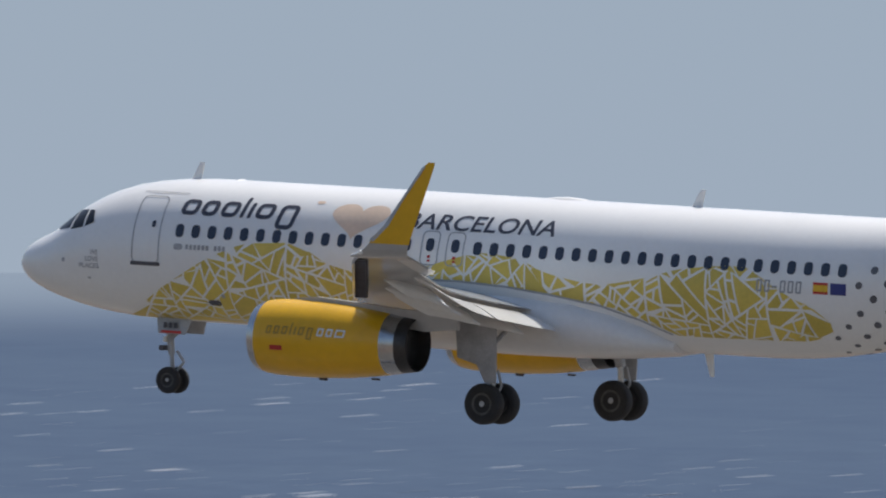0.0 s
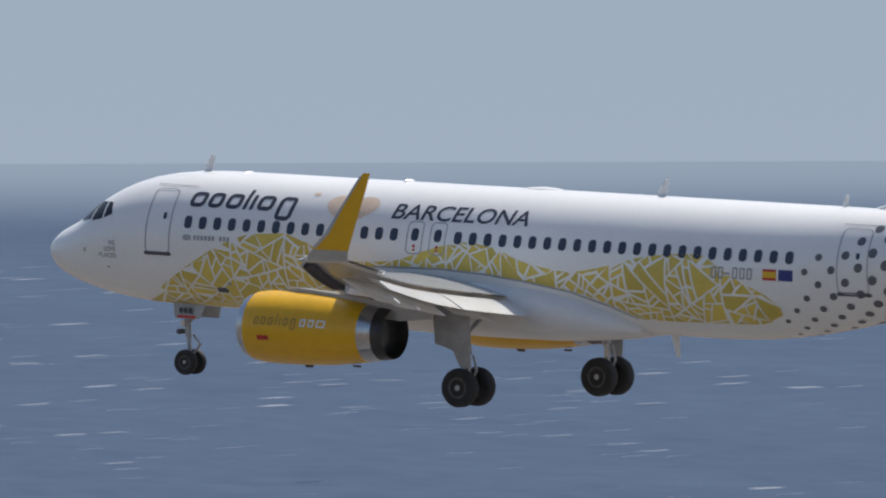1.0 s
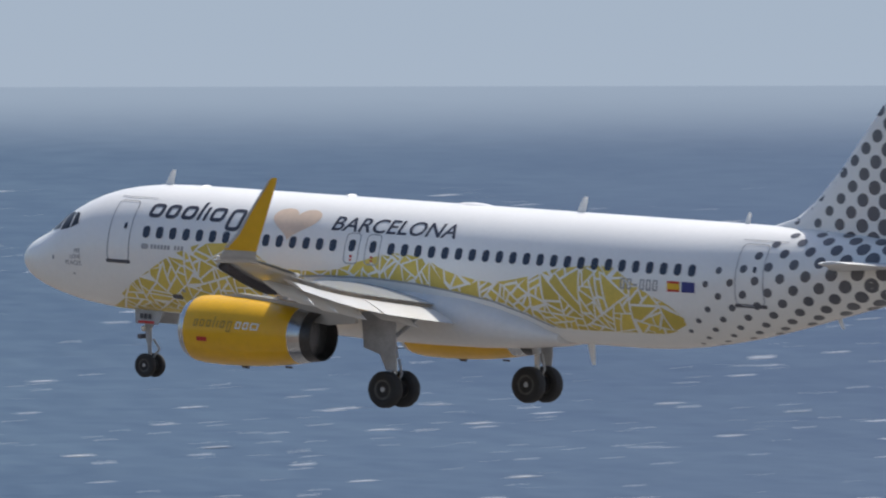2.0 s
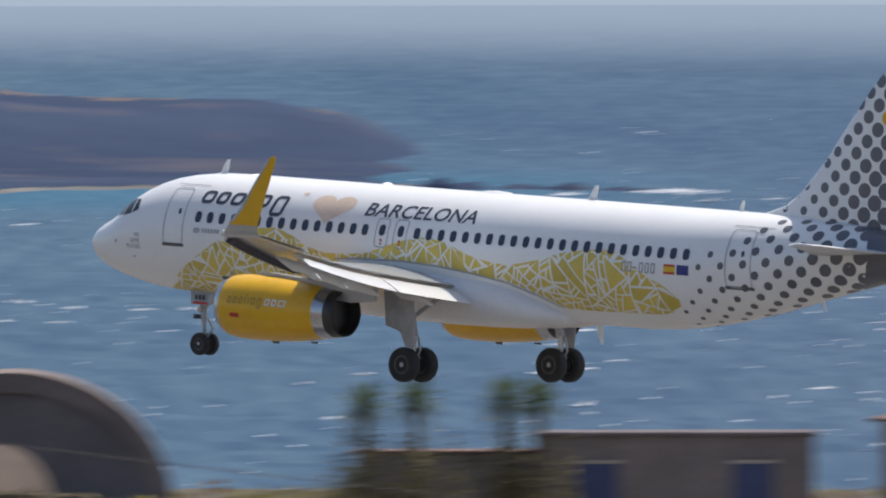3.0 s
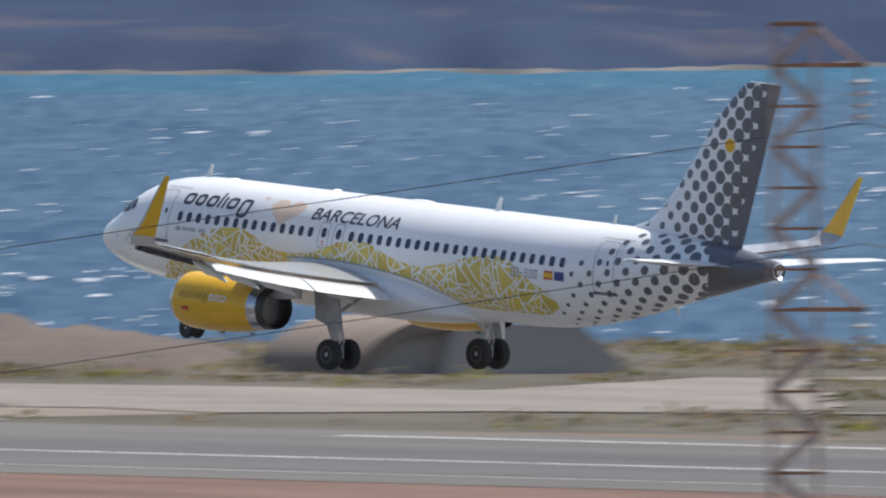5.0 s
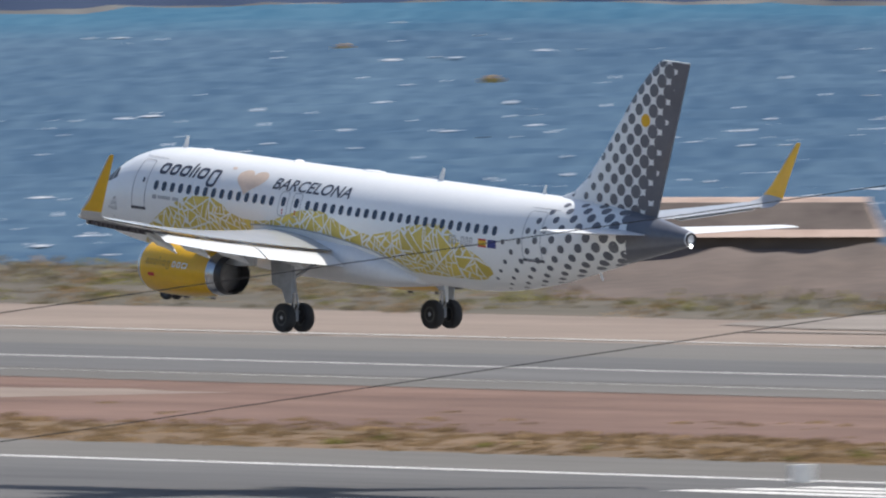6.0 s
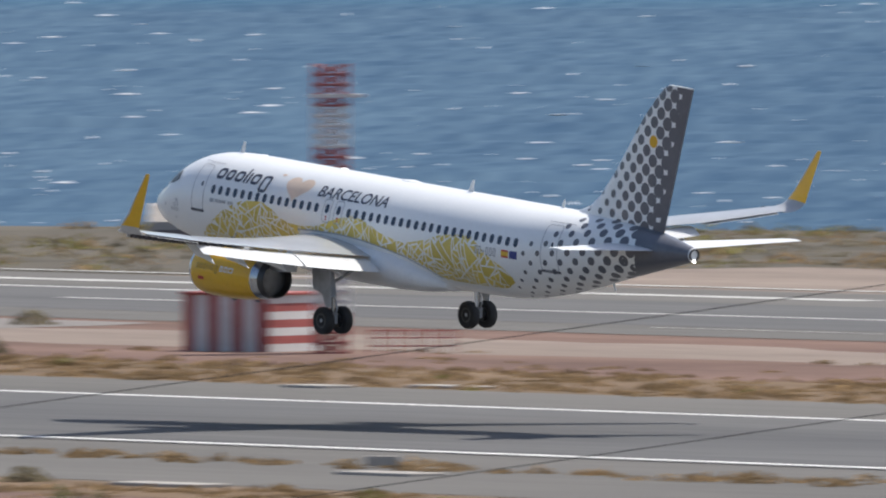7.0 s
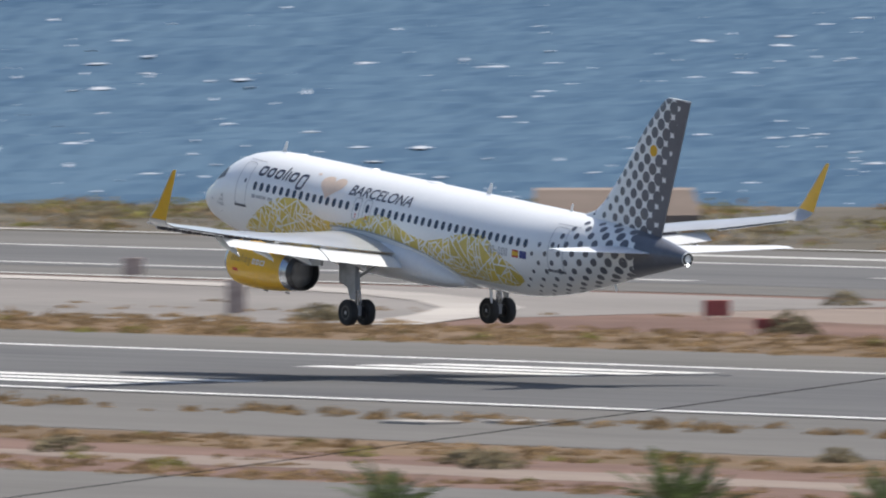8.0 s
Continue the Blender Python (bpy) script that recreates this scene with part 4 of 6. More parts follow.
def cells(rng, x0, x1, s0, s1):
    """Angular shards, made by cracks that split a band again and again."""
    todo, done = [[(x0 + (x1 - x0) * i / 12, s0), (x0 + (x1 - x0) * (i + 1) / 12, s0), (x0 + (x1 - x0) * (i + 1) / 12, s1), (x0 + (x1 - x0) * i / 12, s1)] for i in range(12)], []
    while todo:
        pts = todo.pop()
        size = area(pts)
        if size < .16 or (size < .8 and rng.random() < .16):
            done.append(pts)
            continue
        w = [rng.random() ** 1.5 + .12 for _ in pts]
        p = (sum(q[0] * k for q, k in zip(pts, w)) / sum(w), sum(q[1] * k for q, k in zip(pts, w)) / sum(w))
        a = max(range(len(pts)), key=lambda i: math.dist(pts[i], pts[i - 1]))
        long_way = math.atan2(pts[a][1] - pts[a - 1][1], pts[a][0] - pts[a - 1][0])
        cut = long_way + math.pi / 2 + rng.uniform(-.95, .95)
        halves = [h for h in split(pts, p, cut) if len(h) > 2]
        if len(halves) < 2:
            done.append(pts)
            continue
        todo += halves
    out = []
    for pts in done:
        q = shrink(pts, rng.uniform(.022, .046))
        if len(q) > 2 and area(q) > .006:
            out.append(q)
    return out


def build_livery(plane, body):
    rng = random.Random(11)
    top = lambda x: spline([3.9, 5.2, 6.2, 7.5, 8.6, 9.7, 10.4, 11.1, 12.2, 13.6, 14.85, 16.2, 17.2, 18.4, 19.9, 21.2, 22.8, 24.5, 25.4, 26.2, 27.15, 27.3],
                           [-2.5, -1.35, -.72, -.02, .33, .40, .25, -.1, -.3, -.22, .14, .45, .36, -.03, -.22, -.02, .38, .52, .1, -.3, -.68, -1.0], x)
    low = lambda x: spline([3.9, 12.0, 12.6, 15.4, 18, 20.0, 21.2, 22.0, 22.3, 26.5, 27.3], [-2.62, -2.62, -.46, -.40, -.55, -.85, -1.2, -1.6, -1.72, -1.62, -1.2], x)
    bm = bmesh.new()
    for pts in cells(rng, 3.9, 27.3, -2.65, .75):
        cx, cs = sum(p[0] for p in pts) / len(pts), sum(p[1] for p in pts) / len(pts)
        if not any(low(x) < s < top(x) for x, s in pts + [(cx, cs)]):
            continue
        q = []
        for x, s in pts:
            s = min(top(x), max(low(x), s))
            if not q or (abs(q[-1][0] - x) + abs(q[-1][1] - s)) > .01:
                q.append((x, s))
        if len(q) > 2 and abs(q[0][0] - q[-1][0]) + abs(q[0][1] - q[-1][1]) < .01:
            q.pop()
        if len(q) < 3 or area(q) < .008:
            continue
        poly(bm, q)
    # shards share no edge, so that each is an island of its own
    bmesh.ops.split_edges(bm, edges=[e for e in bm.edges if len(e.link_faces) > 1])
    for side in (-1, 1):
        tagged(decal("mosaic_livery", bm.copy(), OLIVE, body, .006, side, "olive yellow mosaic of painted shards"), kind="stuff")
    bm.free()
    # dark seam along the top of the belly fairing
    for side in (-1, 1):
        bm = bmesh.new()
        pts = [(12.4, -.47), (13.4, -.40), (15.4, -.37), (17.0, -.45), (18.4, -.60), (20.0, -.84), (21.2, -1.22), (22.1, -1.68)]
        vs = [(bm.verts.new((x, s + .03, 0)), bm.verts.new((x, s - .03, 0))) for x, s in pts]
        for (a, b), (c, d) in zip(vs, vs[1:]):
            bm.faces.new((a, b, d, c))
        decal("fairing_seam", bm, SEAM, body, .02, side)
    # growing dots round the rear hull
    for side in (-1, 1):
        n = 0
        for i in range(0, 20):
            x = 27.35 + .44 * i
            zc, hh, w = hull(min(x, 37.4))
            rm = (hh + w) / 2
            for j in range(-7, 8):
                s = .81 * j + (.405 if i % 2 else 0)
                a = s / rm
                # the pattern's front edge slopes, and it keeps off the bare white spine
                if not (-1.5 < a < 1.35) or x < 27.3 + max(0, (s + 1.6)) * .42 or (s > .62 and x < 29.3 + (s - .6) * .9):
                    continue
                r = .085 + .0205 * (x - 27.3) + (.0035 * (x - 31) ** 2 if x > 31 else 0)
                n += 1
                bm = bmesh.new()
                ring = []
                for k in range(14):
                    t = 2 * math.pi * k / 14
                    ring.append(bm.verts.new(on_hull_angle(min(37.4, x + r * math.cos(t)), a + r * math.sin(t) / rm, .007 + .0005 * (n % 5), side)))
                mid = bm.verts.new(on_hull_angle(min(37.4, x), a, .007 + .0005 * (n % 5), side))
                for k in range(14):
                    bm.faces.new((ring[k], ring[(k + 1) % 14], mid))
                part("dot", bm, CHARCOAL, body)
    # solid charcoal tail cone
    bm = bmesh.new()
    rings = []
    for x in (33.9, 34.6, 35.3, 36.0, 36.7, 37.2, 37.5):
        rings.append([on_hull_angle(min(37.54, x + (1.05 * math.sin(math.pi / 2 + t) if x < 36 and abs(t) < 1.6 else 0) * (36 - x) / 3.0), t, .013) for t in [-math.pi + 2 * math.pi * k / 40 for k in range(40)]])
    loft(bm, rings, False, False)
    part("tail_cone_paint", bm, CHARCOAL, body, "charcoal tail cone")
    # the maker's wordmark as plain slanted bars
    xs = ((6.05, 6.62, 0), (6.72, 7.24, 0), (7.36, 7.92, 0), (8.02, 8.14, 1), (8.26, 8.38, 0), (8.50, 9.08, 0), (9.22, 9.82, -1))
    for side in (-1, 1):
        for k, (a, b, kind) in enumerate(xs):
            bm = bmesh.new()
            s0, s1 = (.78 if kind < 0 else 1.06), (1.80 if kind > 0 else 1.60)
            pts = rounded(a, b, s0, s1, min(.19, (b - a) * .42), 5, .14)
            if b - a < .2:
                poly(bm, pts)
            else:
                outline(bm, pts, .135)
            decal("wordmark_bar", bm, LETTER, body, .009, side)
        bm = text_mesh("BARCELONA", .17, .012)
        fit_flat(bm, 13.42, 18.32, 1.05, 1.60)
        if side > 0:
            for v in bm.verts:
                v.co.x = 13.42 + 18.32 - v.co.x
        decal("city_name", bm, LETTER, body, .009, side, "dark capital letters")
        # the heart
        bm = bmesh.new()
        pts = []
        for k in range(40):
            t = 2 * math.pi * k / 40
            hx, hy = 16 * math.sin(t) ** 3 / 17, (13 * math.cos(t) - 5 * math.cos(2 * t) - 2 * math.cos(3 * t) - math.cos(4 * t)) / 17
            pts.append((11.9 + .98 * hx + .10 * hy, 1.30 + .70 * hy))
        poly(bm, pts)
        decal("heart", bm, HEART, body, .009, side, "pale beige heart")
        bm = bmesh.new()
        poly(bm, rounded(10.35, 10.6, 1.72, 1.84, .055, 3))
        decal("brand_dot", bm, HEART, body, .009, side)
        # small type mark as bars, and the slogan near the nose
        bm = bmesh.new()
        poly(bm, rounded(6.05, 6.35, .03, .2, .08, 4))
        decal("type_badge", bm, SEAM, body, .009, side)
        for k in range(10):
            if k != 6:
                bm = bmesh.new()
                poly(bm, rounded(6.45 + .135 * k, 6.54 + .135 * k, .05, .19, .02, 2))
                decal("type_mark_bar", bm, SEAM, body, .009, side)
        for words, a, b, s in (("WE", 3.12, 3.4, -.26), ("LOVE", 2.95, 3.42, -.45), ("PLACES", 2.72, 3.44, -.65)):
            bm = text_mesh(words, 0, .01)
            fit_flat(bm, a, b, s, s + .14)
            if side > 0:
                for v in bm.verts:
                    v.co.x = a + b - v.co.x
            decal("slogan", bm, SEAM, body, .009, side)
        # registration as bars, flags behind it
        for k in range(6):
            bm = bmesh.new()
            x = 25.02 + .25 * k
            if k == 2:
                poly(bm, rounded(x, x + .17, -.02, .04, .01, 2))
            else:
                outline(bm, rounded(x, x + .18, -.14, .2, .03, 2, .05), .05)
            decal("registration_bar", bm, SEAM, body, .010, side)
        for a, b, c, d, m in ((26.82, 27.28, -.12, -.05, RED), (26.82, 27.28, -.05, .13, FLAGYEL), (26.82, 27.28, .13, .2, RED), (27.36, 27.84, -.12, .2, BLUE)):
            bm = bmesh.new()
            poly(bm, [(a, c), (b, c), (b, d), (a, d)])
            decal("flag", bm, m, body, .010, side, "small painted flag")


def build_openings(plane, body):
    pitch = .533
    xs = [6.2 + pitch * k for k in range(15)]
    last = 27.69
    xs += [last - pitch * k for k in range(23)]
    for side in (-1, 1):
        for x in xs:
            bm = bmesh.new()
            poly(bm, rounded(x - .135, x + .135, .57 - .19, .57 + .19, .11, 4))
            ob = decal("cabin_window", bm, GLASSDARK, body, .012, side, cut=False)
        for x in (14.42, 15.24):
            bm = bmesh.new()
            poly(bm, rounded(x - .13, x + .13, .60 - .19, .60 + .19, .11, 4))
            decal("cabin_window", bm, GLASSDARK, body, .012, side, cut=False)
            bm = bmesh.new()
            outline(bm, rounded(x - .29, x + .29, .02, 1.02, .16, 5), .035)
            e = decal("overwing_exit", bm, SEAM, body, .011, side, "outlined overwing exit")
            bm = bmesh.new()
            poly(bm, rounded(x - .05, x + .05, .22, .3, .02, 2))
            poly(bm, rounded(x - .05, x + .05, .12, .18, .02, 2))
            decal("exit_placard", bm, RED, body, .012, side, cut=False)
        for x0, x1 in ((4.62, 5.56), (29.28, 30.3)):
            bm = bmesh.new()
            outline(bm, rounded(x0, x1, -.42, 1.66, .2, 5), .035)
            decal("cabin_door", bm, SEAM, body, .011, side, "outlined cabin door")
            bm = bmesh.new()
            poly(bm, rounded(x0 - .04, x1 + .04, -.47, -.36, .05, 3))
            decal("door_sill", bm, SILL, body, .013, side)
            bm = bmesh.new()
            poly(bm, rounded(x0 + .62, x0 + .74, .62, .82, .05, 3))
            decal("door_window", bm, GLASSDARK, body, .013, side, cut=False)
            bm = bmesh.new()
            poly(bm, [(x0 - .1, 1.80), (x1 + .55, 1.80), (x1 + .55, 1.835), (x0 - .1, 1.835)])
            decal("rain_gutter", bm, SEAM, body, .014, side)
        for a, b, c, d in ((3.0, 3.12, -.98, -.92), (2.05, 2.16, -.52, -.4), (7.5, 7.62, -1.35, -1.22)):
            bm = bmesh.new()
            poly(bm, rounded(a, b, c, d, .03, 3))
            decal("sensor_plate", bm, SEAM, body, .011, side)
        bm = bmesh.new()
        poly(bm, rounded(7.0, 7.42, -1.66, -1.46, .1, 4))
        decal("outflow_valve", bm, SILL, body, .011, side, cut=False)
        # cockpit glazing: windscreen and two side panes with white posts between
        for pts in (((1.60, .36), (1.98, .90), (2.18, .94), (2.14, .44)), ((2.22, .40), (2.26, .96), (2.66, 1.0), (2.70, .50)), ((2.77, .52), (2.74, 1.0), (2.96, .98), (3.10, .66))):
            bm = bmesh.new()
            poly(bm, pts)
            slice_flat(bm, .08, .1)
            for v in bm.verts:
                zc, hh, w = hull(v.co.x)
                v.co = on_hull_angle(v.co.x, math.asin(max(-1, min(.999, (v.co.y - zc) / hh))), .008, side)
            part("cockpit_pane", bm, COCKPIT, body, "dark cockpit pane")
        bm = bmesh.new()
        rows = []
        for i in range(6):
            x0 = 1.36 + .60 * i / 5
            rows.append([bm.verts.new(on_hull_angle(x0 + .03 + .14 * k / 4, math.pi / 2 - (.03 + (.62 - .10 * i / 5) * k / 4), .008, side)) for k in range(5)])
        for a, b in zip(rows, rows[1:]):
            for k in range(4):
                bm.faces.new((a[k], a[k + 1], b[k + 1], b[k]))
        part("windscreen", bm, COCKPIT, body, "dark front windscreen pane")


def build_airliner():
    plane = thing("airliner", "white twin-engine airliner with yellow engines and dotted tail, landing", "airplane")
    bm = bmesh.new()
    xs = [0.0, .02, .05, .1, .18, .3, .45, .65, .9, 1.2, 1.5, 1.8, 2.1, 2.4, 2.8, 3.3, 3.9, 4.6, 5.5, 6.5, 8] + [8 + 1.5 * k for k in range(1, 12)] + [25, 26, 27, 28, 29, 30, 31, 32, 33, 34, 35, 36, 36.7, 37.2, 37.55]
    loft(bm, [[on_hull_angle(x, t) for t in [2 * math.pi * k / 64 for k in range(64)]] for x in xs])
    body = part("fuselage", bm, WHITE, plane, "glossy white fuselage")
    # belly fairing round the wing root
    bm = bmesh.new()
    rings = []
    for x, w, zt, zb in ((10.3, .5, -1.7, -2.06), (11.2, 1.6, -1.2, -2.22), (12.5, 2.06, -.62, -2.32), (14.5, 2.16, -.46, -2.40), (17, 2.17, -.46, -2.42), (19, 2.12, -.60, -2.40), (20.2, 2.02, -.9, -2.34), (21.2, 1.78, -1.3, -2.24), (22.0, 1.1, -1.72, -2.10)):
        ring = []
        for k in range(28):
            t = 2 * math.pi * k / 28
            cx, cz = math.cos(t), math.sin(t)
            ring.append((x - NOSE, w * math.copysign(abs(cx) ** .6, cx), (zt + zb) / 2 + (zt - zb) / 2 * math.copysign(abs(cz) ** .75, cz)))
        rings.append(ring)
    loft(bm, rings)
    part("belly_fairing", bm, FAIRING, plane, "pale grey belly fairing")
    for sg in (-1, 1):
        build_wing(plane, sg)
        build_engine(plane, sg)
        build_main_gear(plane, sg)
    build_nose_gear(plane)
    build_tail(plane)
    build_livery(plane, body)
    build_openings(plane, body)
    # blade aerials along the spine and keel
    for x, z, h, c, lean in ((5.43, 2.03, .48, .34, .28), (21.76, 2.06, .50, .36, .30), (28.32, 2.06, .36, .22, .16), (22.4, -2.1, -.62, .30, .22), (32.0, -.72, -.3, .2, .25)):
        bm = bmesh.new()
        loft(bm, [[(x + d + u * cc - NOSE, v, zz) for u, v in ((0, 0), (.35, .028), (1, 0), (.35, -.028))] for zz, cc, d in ((z - .08 * (1 if h > 0 else -1), c, 0), (z + h * .6, c * .7, lean * .6), (z + h, c * .45, lean))])
        part("blade_aerial", bm, WHITE, plane, "white blade aerial")
    for x, ln, hgt in ((17.0, 1.6, .10), (12.8, .25, .10), (7.0, .2, .06)):
        bm = bmesh.new()
        loft(bm, [[(x + ln * u - NOSE, .3 * wv * math.cos(a), 2.04 + hgt * wv * max(0, math.sin(a)) ) for a in [2 * math.pi * k / 12 for k in range(12)]] for u, wv in ((0, .1), (.2, .7), (.5, 1), (.8, .7), (1, .1))])
        part("aerial_dome", bm, WHITE, plane)
    return plane


GRAVEL = [(-824, 803), (-813, 819), (-798, 801), (-778, 777), (-786, 771), (-801, 783), (-812, 788)]
BANK_AZ, BANK_R = (50.75, 49.0), 1259.0


# ---------------------------------------------------------------- land and sea
def smooth(a, b, x):
    t = max(0.0, min(1.0, (x - a) / (b - a)))
    return t * t * (3 - 2 * t)


def ground_z(x, y):
    """A low hill under the camera, flat airfield beyond."""
    r = math.hypot(x, y)
    return 18.5 * (1 - smooth(15, 400, r))



def coast(x):
    return spline(COAST_X, COAST_Y, x) + 7 * noise.noise((x * .02, 3.1, 0)) + 3 * noise.noise((x * .07, 9.1, 0))


def build_ground():
    xs = [-4800, -4000, -3200, -2600, -2200, -1900, -1700] + list(range(-1560, -500, 14)) + list(range(-500, 420, 40)) + [600, 900, 1400, 2200, 3200, 4800]
    rows = 70
    verts, faces = [], []
    for x in xs:
        c = coast(x)
        for k in range(rows + 1):
            y = -4800 + 4300 * (k / 4) if k < 4 else -500 + (c + 500) * ((k - 4) / (rows - 6)) if k <= rows - 2 else c + (9 if k == rows - 1 else 26)
            z = ground_z(x, y) + (.05 * noise.noise((x * .03, y * .05, 0)) * smooth(RUNWAY_FAR + 175, RUNWAY_FAR + 200, y)) - .05
            if k == rows - 1:
                z = -2.5
            if k == rows:
                z = -12
            verts.append((x, y, z))
    n = rows + 1
    for i in range(len(xs) - 1):
        for k in range(rows):
            a = i * n + k
            faces.append((a, a + n, a + n + 1, a + 1))
    ob = raw("ground", verts, faces, EARTH, smooth=True)
    ob.data.materials.append(HEATH)
    ob.data.polygons.foreach_set("material_index", [1 if RUNWAY_FAR + 158 < p.center.y and -1500 < p.center.x < 300 else 0 for p in ob.data.polygons])
    tagged(ob, "dry sandy earth of a coastal airfield", "ground", kind="structure")


# the sheet is curved upward with distance so its rim meets the horizon line
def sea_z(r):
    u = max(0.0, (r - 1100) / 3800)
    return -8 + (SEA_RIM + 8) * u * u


rng_wave = np.random.RandomState(4)
WAVES = [(wl, rng_wave.normal(2.45, .45), rng_wave.uniform(0, 6.28)) for wl in np.geomspace(7.0, 60.0, 26)]


def wave_z(x, y):
    """Height of the wind waves over still water; x and y may be arrays."""
    z = 0.0
    for wl, head, ph in WAVES:
        k = 2 * math.pi / wl
        z = z + .007 * wl ** .75 * np.sin(k * (x * math.cos(head) + y * math.sin(head)) + ph)
    return z * (.75 + .45 * np.sin(x * .013 + 1.0) * np.sin(y * .017))


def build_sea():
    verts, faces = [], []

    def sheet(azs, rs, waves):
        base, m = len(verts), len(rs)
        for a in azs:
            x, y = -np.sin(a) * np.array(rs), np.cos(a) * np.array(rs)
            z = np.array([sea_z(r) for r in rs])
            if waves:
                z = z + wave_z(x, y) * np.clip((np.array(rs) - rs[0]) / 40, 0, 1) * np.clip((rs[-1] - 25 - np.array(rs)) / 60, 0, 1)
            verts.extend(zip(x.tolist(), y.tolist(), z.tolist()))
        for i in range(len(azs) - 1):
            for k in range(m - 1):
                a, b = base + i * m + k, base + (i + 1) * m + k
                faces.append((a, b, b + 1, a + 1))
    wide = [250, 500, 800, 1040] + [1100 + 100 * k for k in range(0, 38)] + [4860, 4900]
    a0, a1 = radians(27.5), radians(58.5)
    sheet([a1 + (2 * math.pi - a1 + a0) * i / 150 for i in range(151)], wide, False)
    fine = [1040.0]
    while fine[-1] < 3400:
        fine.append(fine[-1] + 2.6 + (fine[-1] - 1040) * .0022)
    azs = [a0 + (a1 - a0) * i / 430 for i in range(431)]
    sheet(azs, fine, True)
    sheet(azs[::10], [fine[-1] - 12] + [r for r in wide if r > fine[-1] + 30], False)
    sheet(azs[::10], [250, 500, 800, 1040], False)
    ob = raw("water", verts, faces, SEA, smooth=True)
    col = ob.data.color_attributes.new("depth", "FLOAT_COLOR", "POINT")
    data = np.zeros((len(verts), 4), np.float32)
    data[:, 3] = 1
    for k, v in enumerate(verts):
        r, az = math.hypot(v[0], v[1]), math.degrees(math.atan2(-v[0], v[1]))
        if r > 2000 and 40 < az < 61:
            edge = hill_shore(az)
            data[k, 0] = .38 * smooth(edge - 230, edge - 30, r) * smooth(41.2, 42.6, az) * (1 - smooth(edge + 100, edge + 160, r))
        data[k, 1] = .62 * (1 - smooth(36.0, 44.0, az))
    col.data.foreach_set("color", data.ravel())
    tagged(ob, "open blue sea, ruffled by the wind", "sea", kind="structure")


# glowing ring added behind the sea in place of hazy low sky
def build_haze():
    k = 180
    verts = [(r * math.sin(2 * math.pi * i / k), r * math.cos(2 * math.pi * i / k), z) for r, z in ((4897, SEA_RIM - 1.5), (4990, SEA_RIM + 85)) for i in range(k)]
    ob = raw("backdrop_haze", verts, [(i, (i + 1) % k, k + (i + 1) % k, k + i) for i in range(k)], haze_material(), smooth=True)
    tagged(ob, "glowing backdrop painted as pale blue-grey haze above the sea's horizon", "sky", kind="structure")


# glowing gradient sheet added to paint haze over the far water
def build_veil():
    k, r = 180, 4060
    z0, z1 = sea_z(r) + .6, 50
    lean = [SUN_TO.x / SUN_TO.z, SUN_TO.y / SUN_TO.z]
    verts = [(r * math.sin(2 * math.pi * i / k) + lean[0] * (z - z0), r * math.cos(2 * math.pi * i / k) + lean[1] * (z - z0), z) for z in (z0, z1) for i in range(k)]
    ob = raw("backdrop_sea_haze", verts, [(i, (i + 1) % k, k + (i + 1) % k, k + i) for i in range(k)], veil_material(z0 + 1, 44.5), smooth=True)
    tagged(ob, "glowing sheet painted as thin pale haze before the far sea", "sky", kind="structure")


def hill_shore(az):
    return spline(HILL_AZ, HILL_R, az) + 20 * noise.noise((az * 3, 0, 0))


def build_whitecaps():
    rng = random.Random(5)
    verts, faces = [], []
    for _ in range(32000):
        az = radians(rng.uniform(27, 58.5))
        r = 1150 + 2850 * rng.random() ** 0.8
        deg = math.degrees(az)
        if deg > 42.4 and r > hill_shore(deg) - 30:
            continue
        gust = noise.noise((math.sin(az) * r * .004, math.cos(az) * r * .0035, 0))
        calm = (1 - .8 * smooth(hill_shore(deg) - 1000, hill_shore(deg) - 150, r)) if deg > 42 else 1 - .6 * smooth(2900, 3600, r)
        if rng.random() > (.46 + .8 * gust) * (.55 + .45 * smooth(38, 44, deg)) * calm:
            continue
        big = rng.random() ** 4
        ln, h = (.22 + 1.0 * big) * (r / 2000) ** .55, (.03 + .085 * big) * (r / 2000) ** .4
        c = Vector((-math.sin(az) * r, math.cos(az) * r, sea_z(r) + .02))
        u = Vector((math.cos(az), math.sin(az), 0))
        d = Vector((-math.sin(az), math.cos(az), 0))
        base = len(verts)
        k = 6
        for i in range(k + 1):
            t = i / k * 2 - 1
            e = max(0.05, 1 - abs(t) ** 1.6) * rng.uniform(.45, 1.1)
            p = c + u * ln * t + d * rng.uniform(-.5, .5)
            verts += [p - d * (1.6 * e), p + Vector((0, 0, h * 2 * e)), p + d * (2.2 * e)]
        for i in range(k):
            a = base + 3 * i
            faces += [(a, a + 3, a + 4, a + 1), (a + 1, a + 4, a + 5, a + 2)]
    pts = np.array([tuple(v) for v in verts])
    far = np.hypot(pts[:, 0], pts[:, 1])
    pts[:, 2] += wave_z(pts[:, 0], pts[:, 1]) * np.clip((3300 - far) / 60, 0, 1)
    ob = raw("whitecaps", pts.tolist(), faces, FOAM)
    return tagged(ob, "white foam crests scattered over the sea", "whitecaps", kind="stuff")


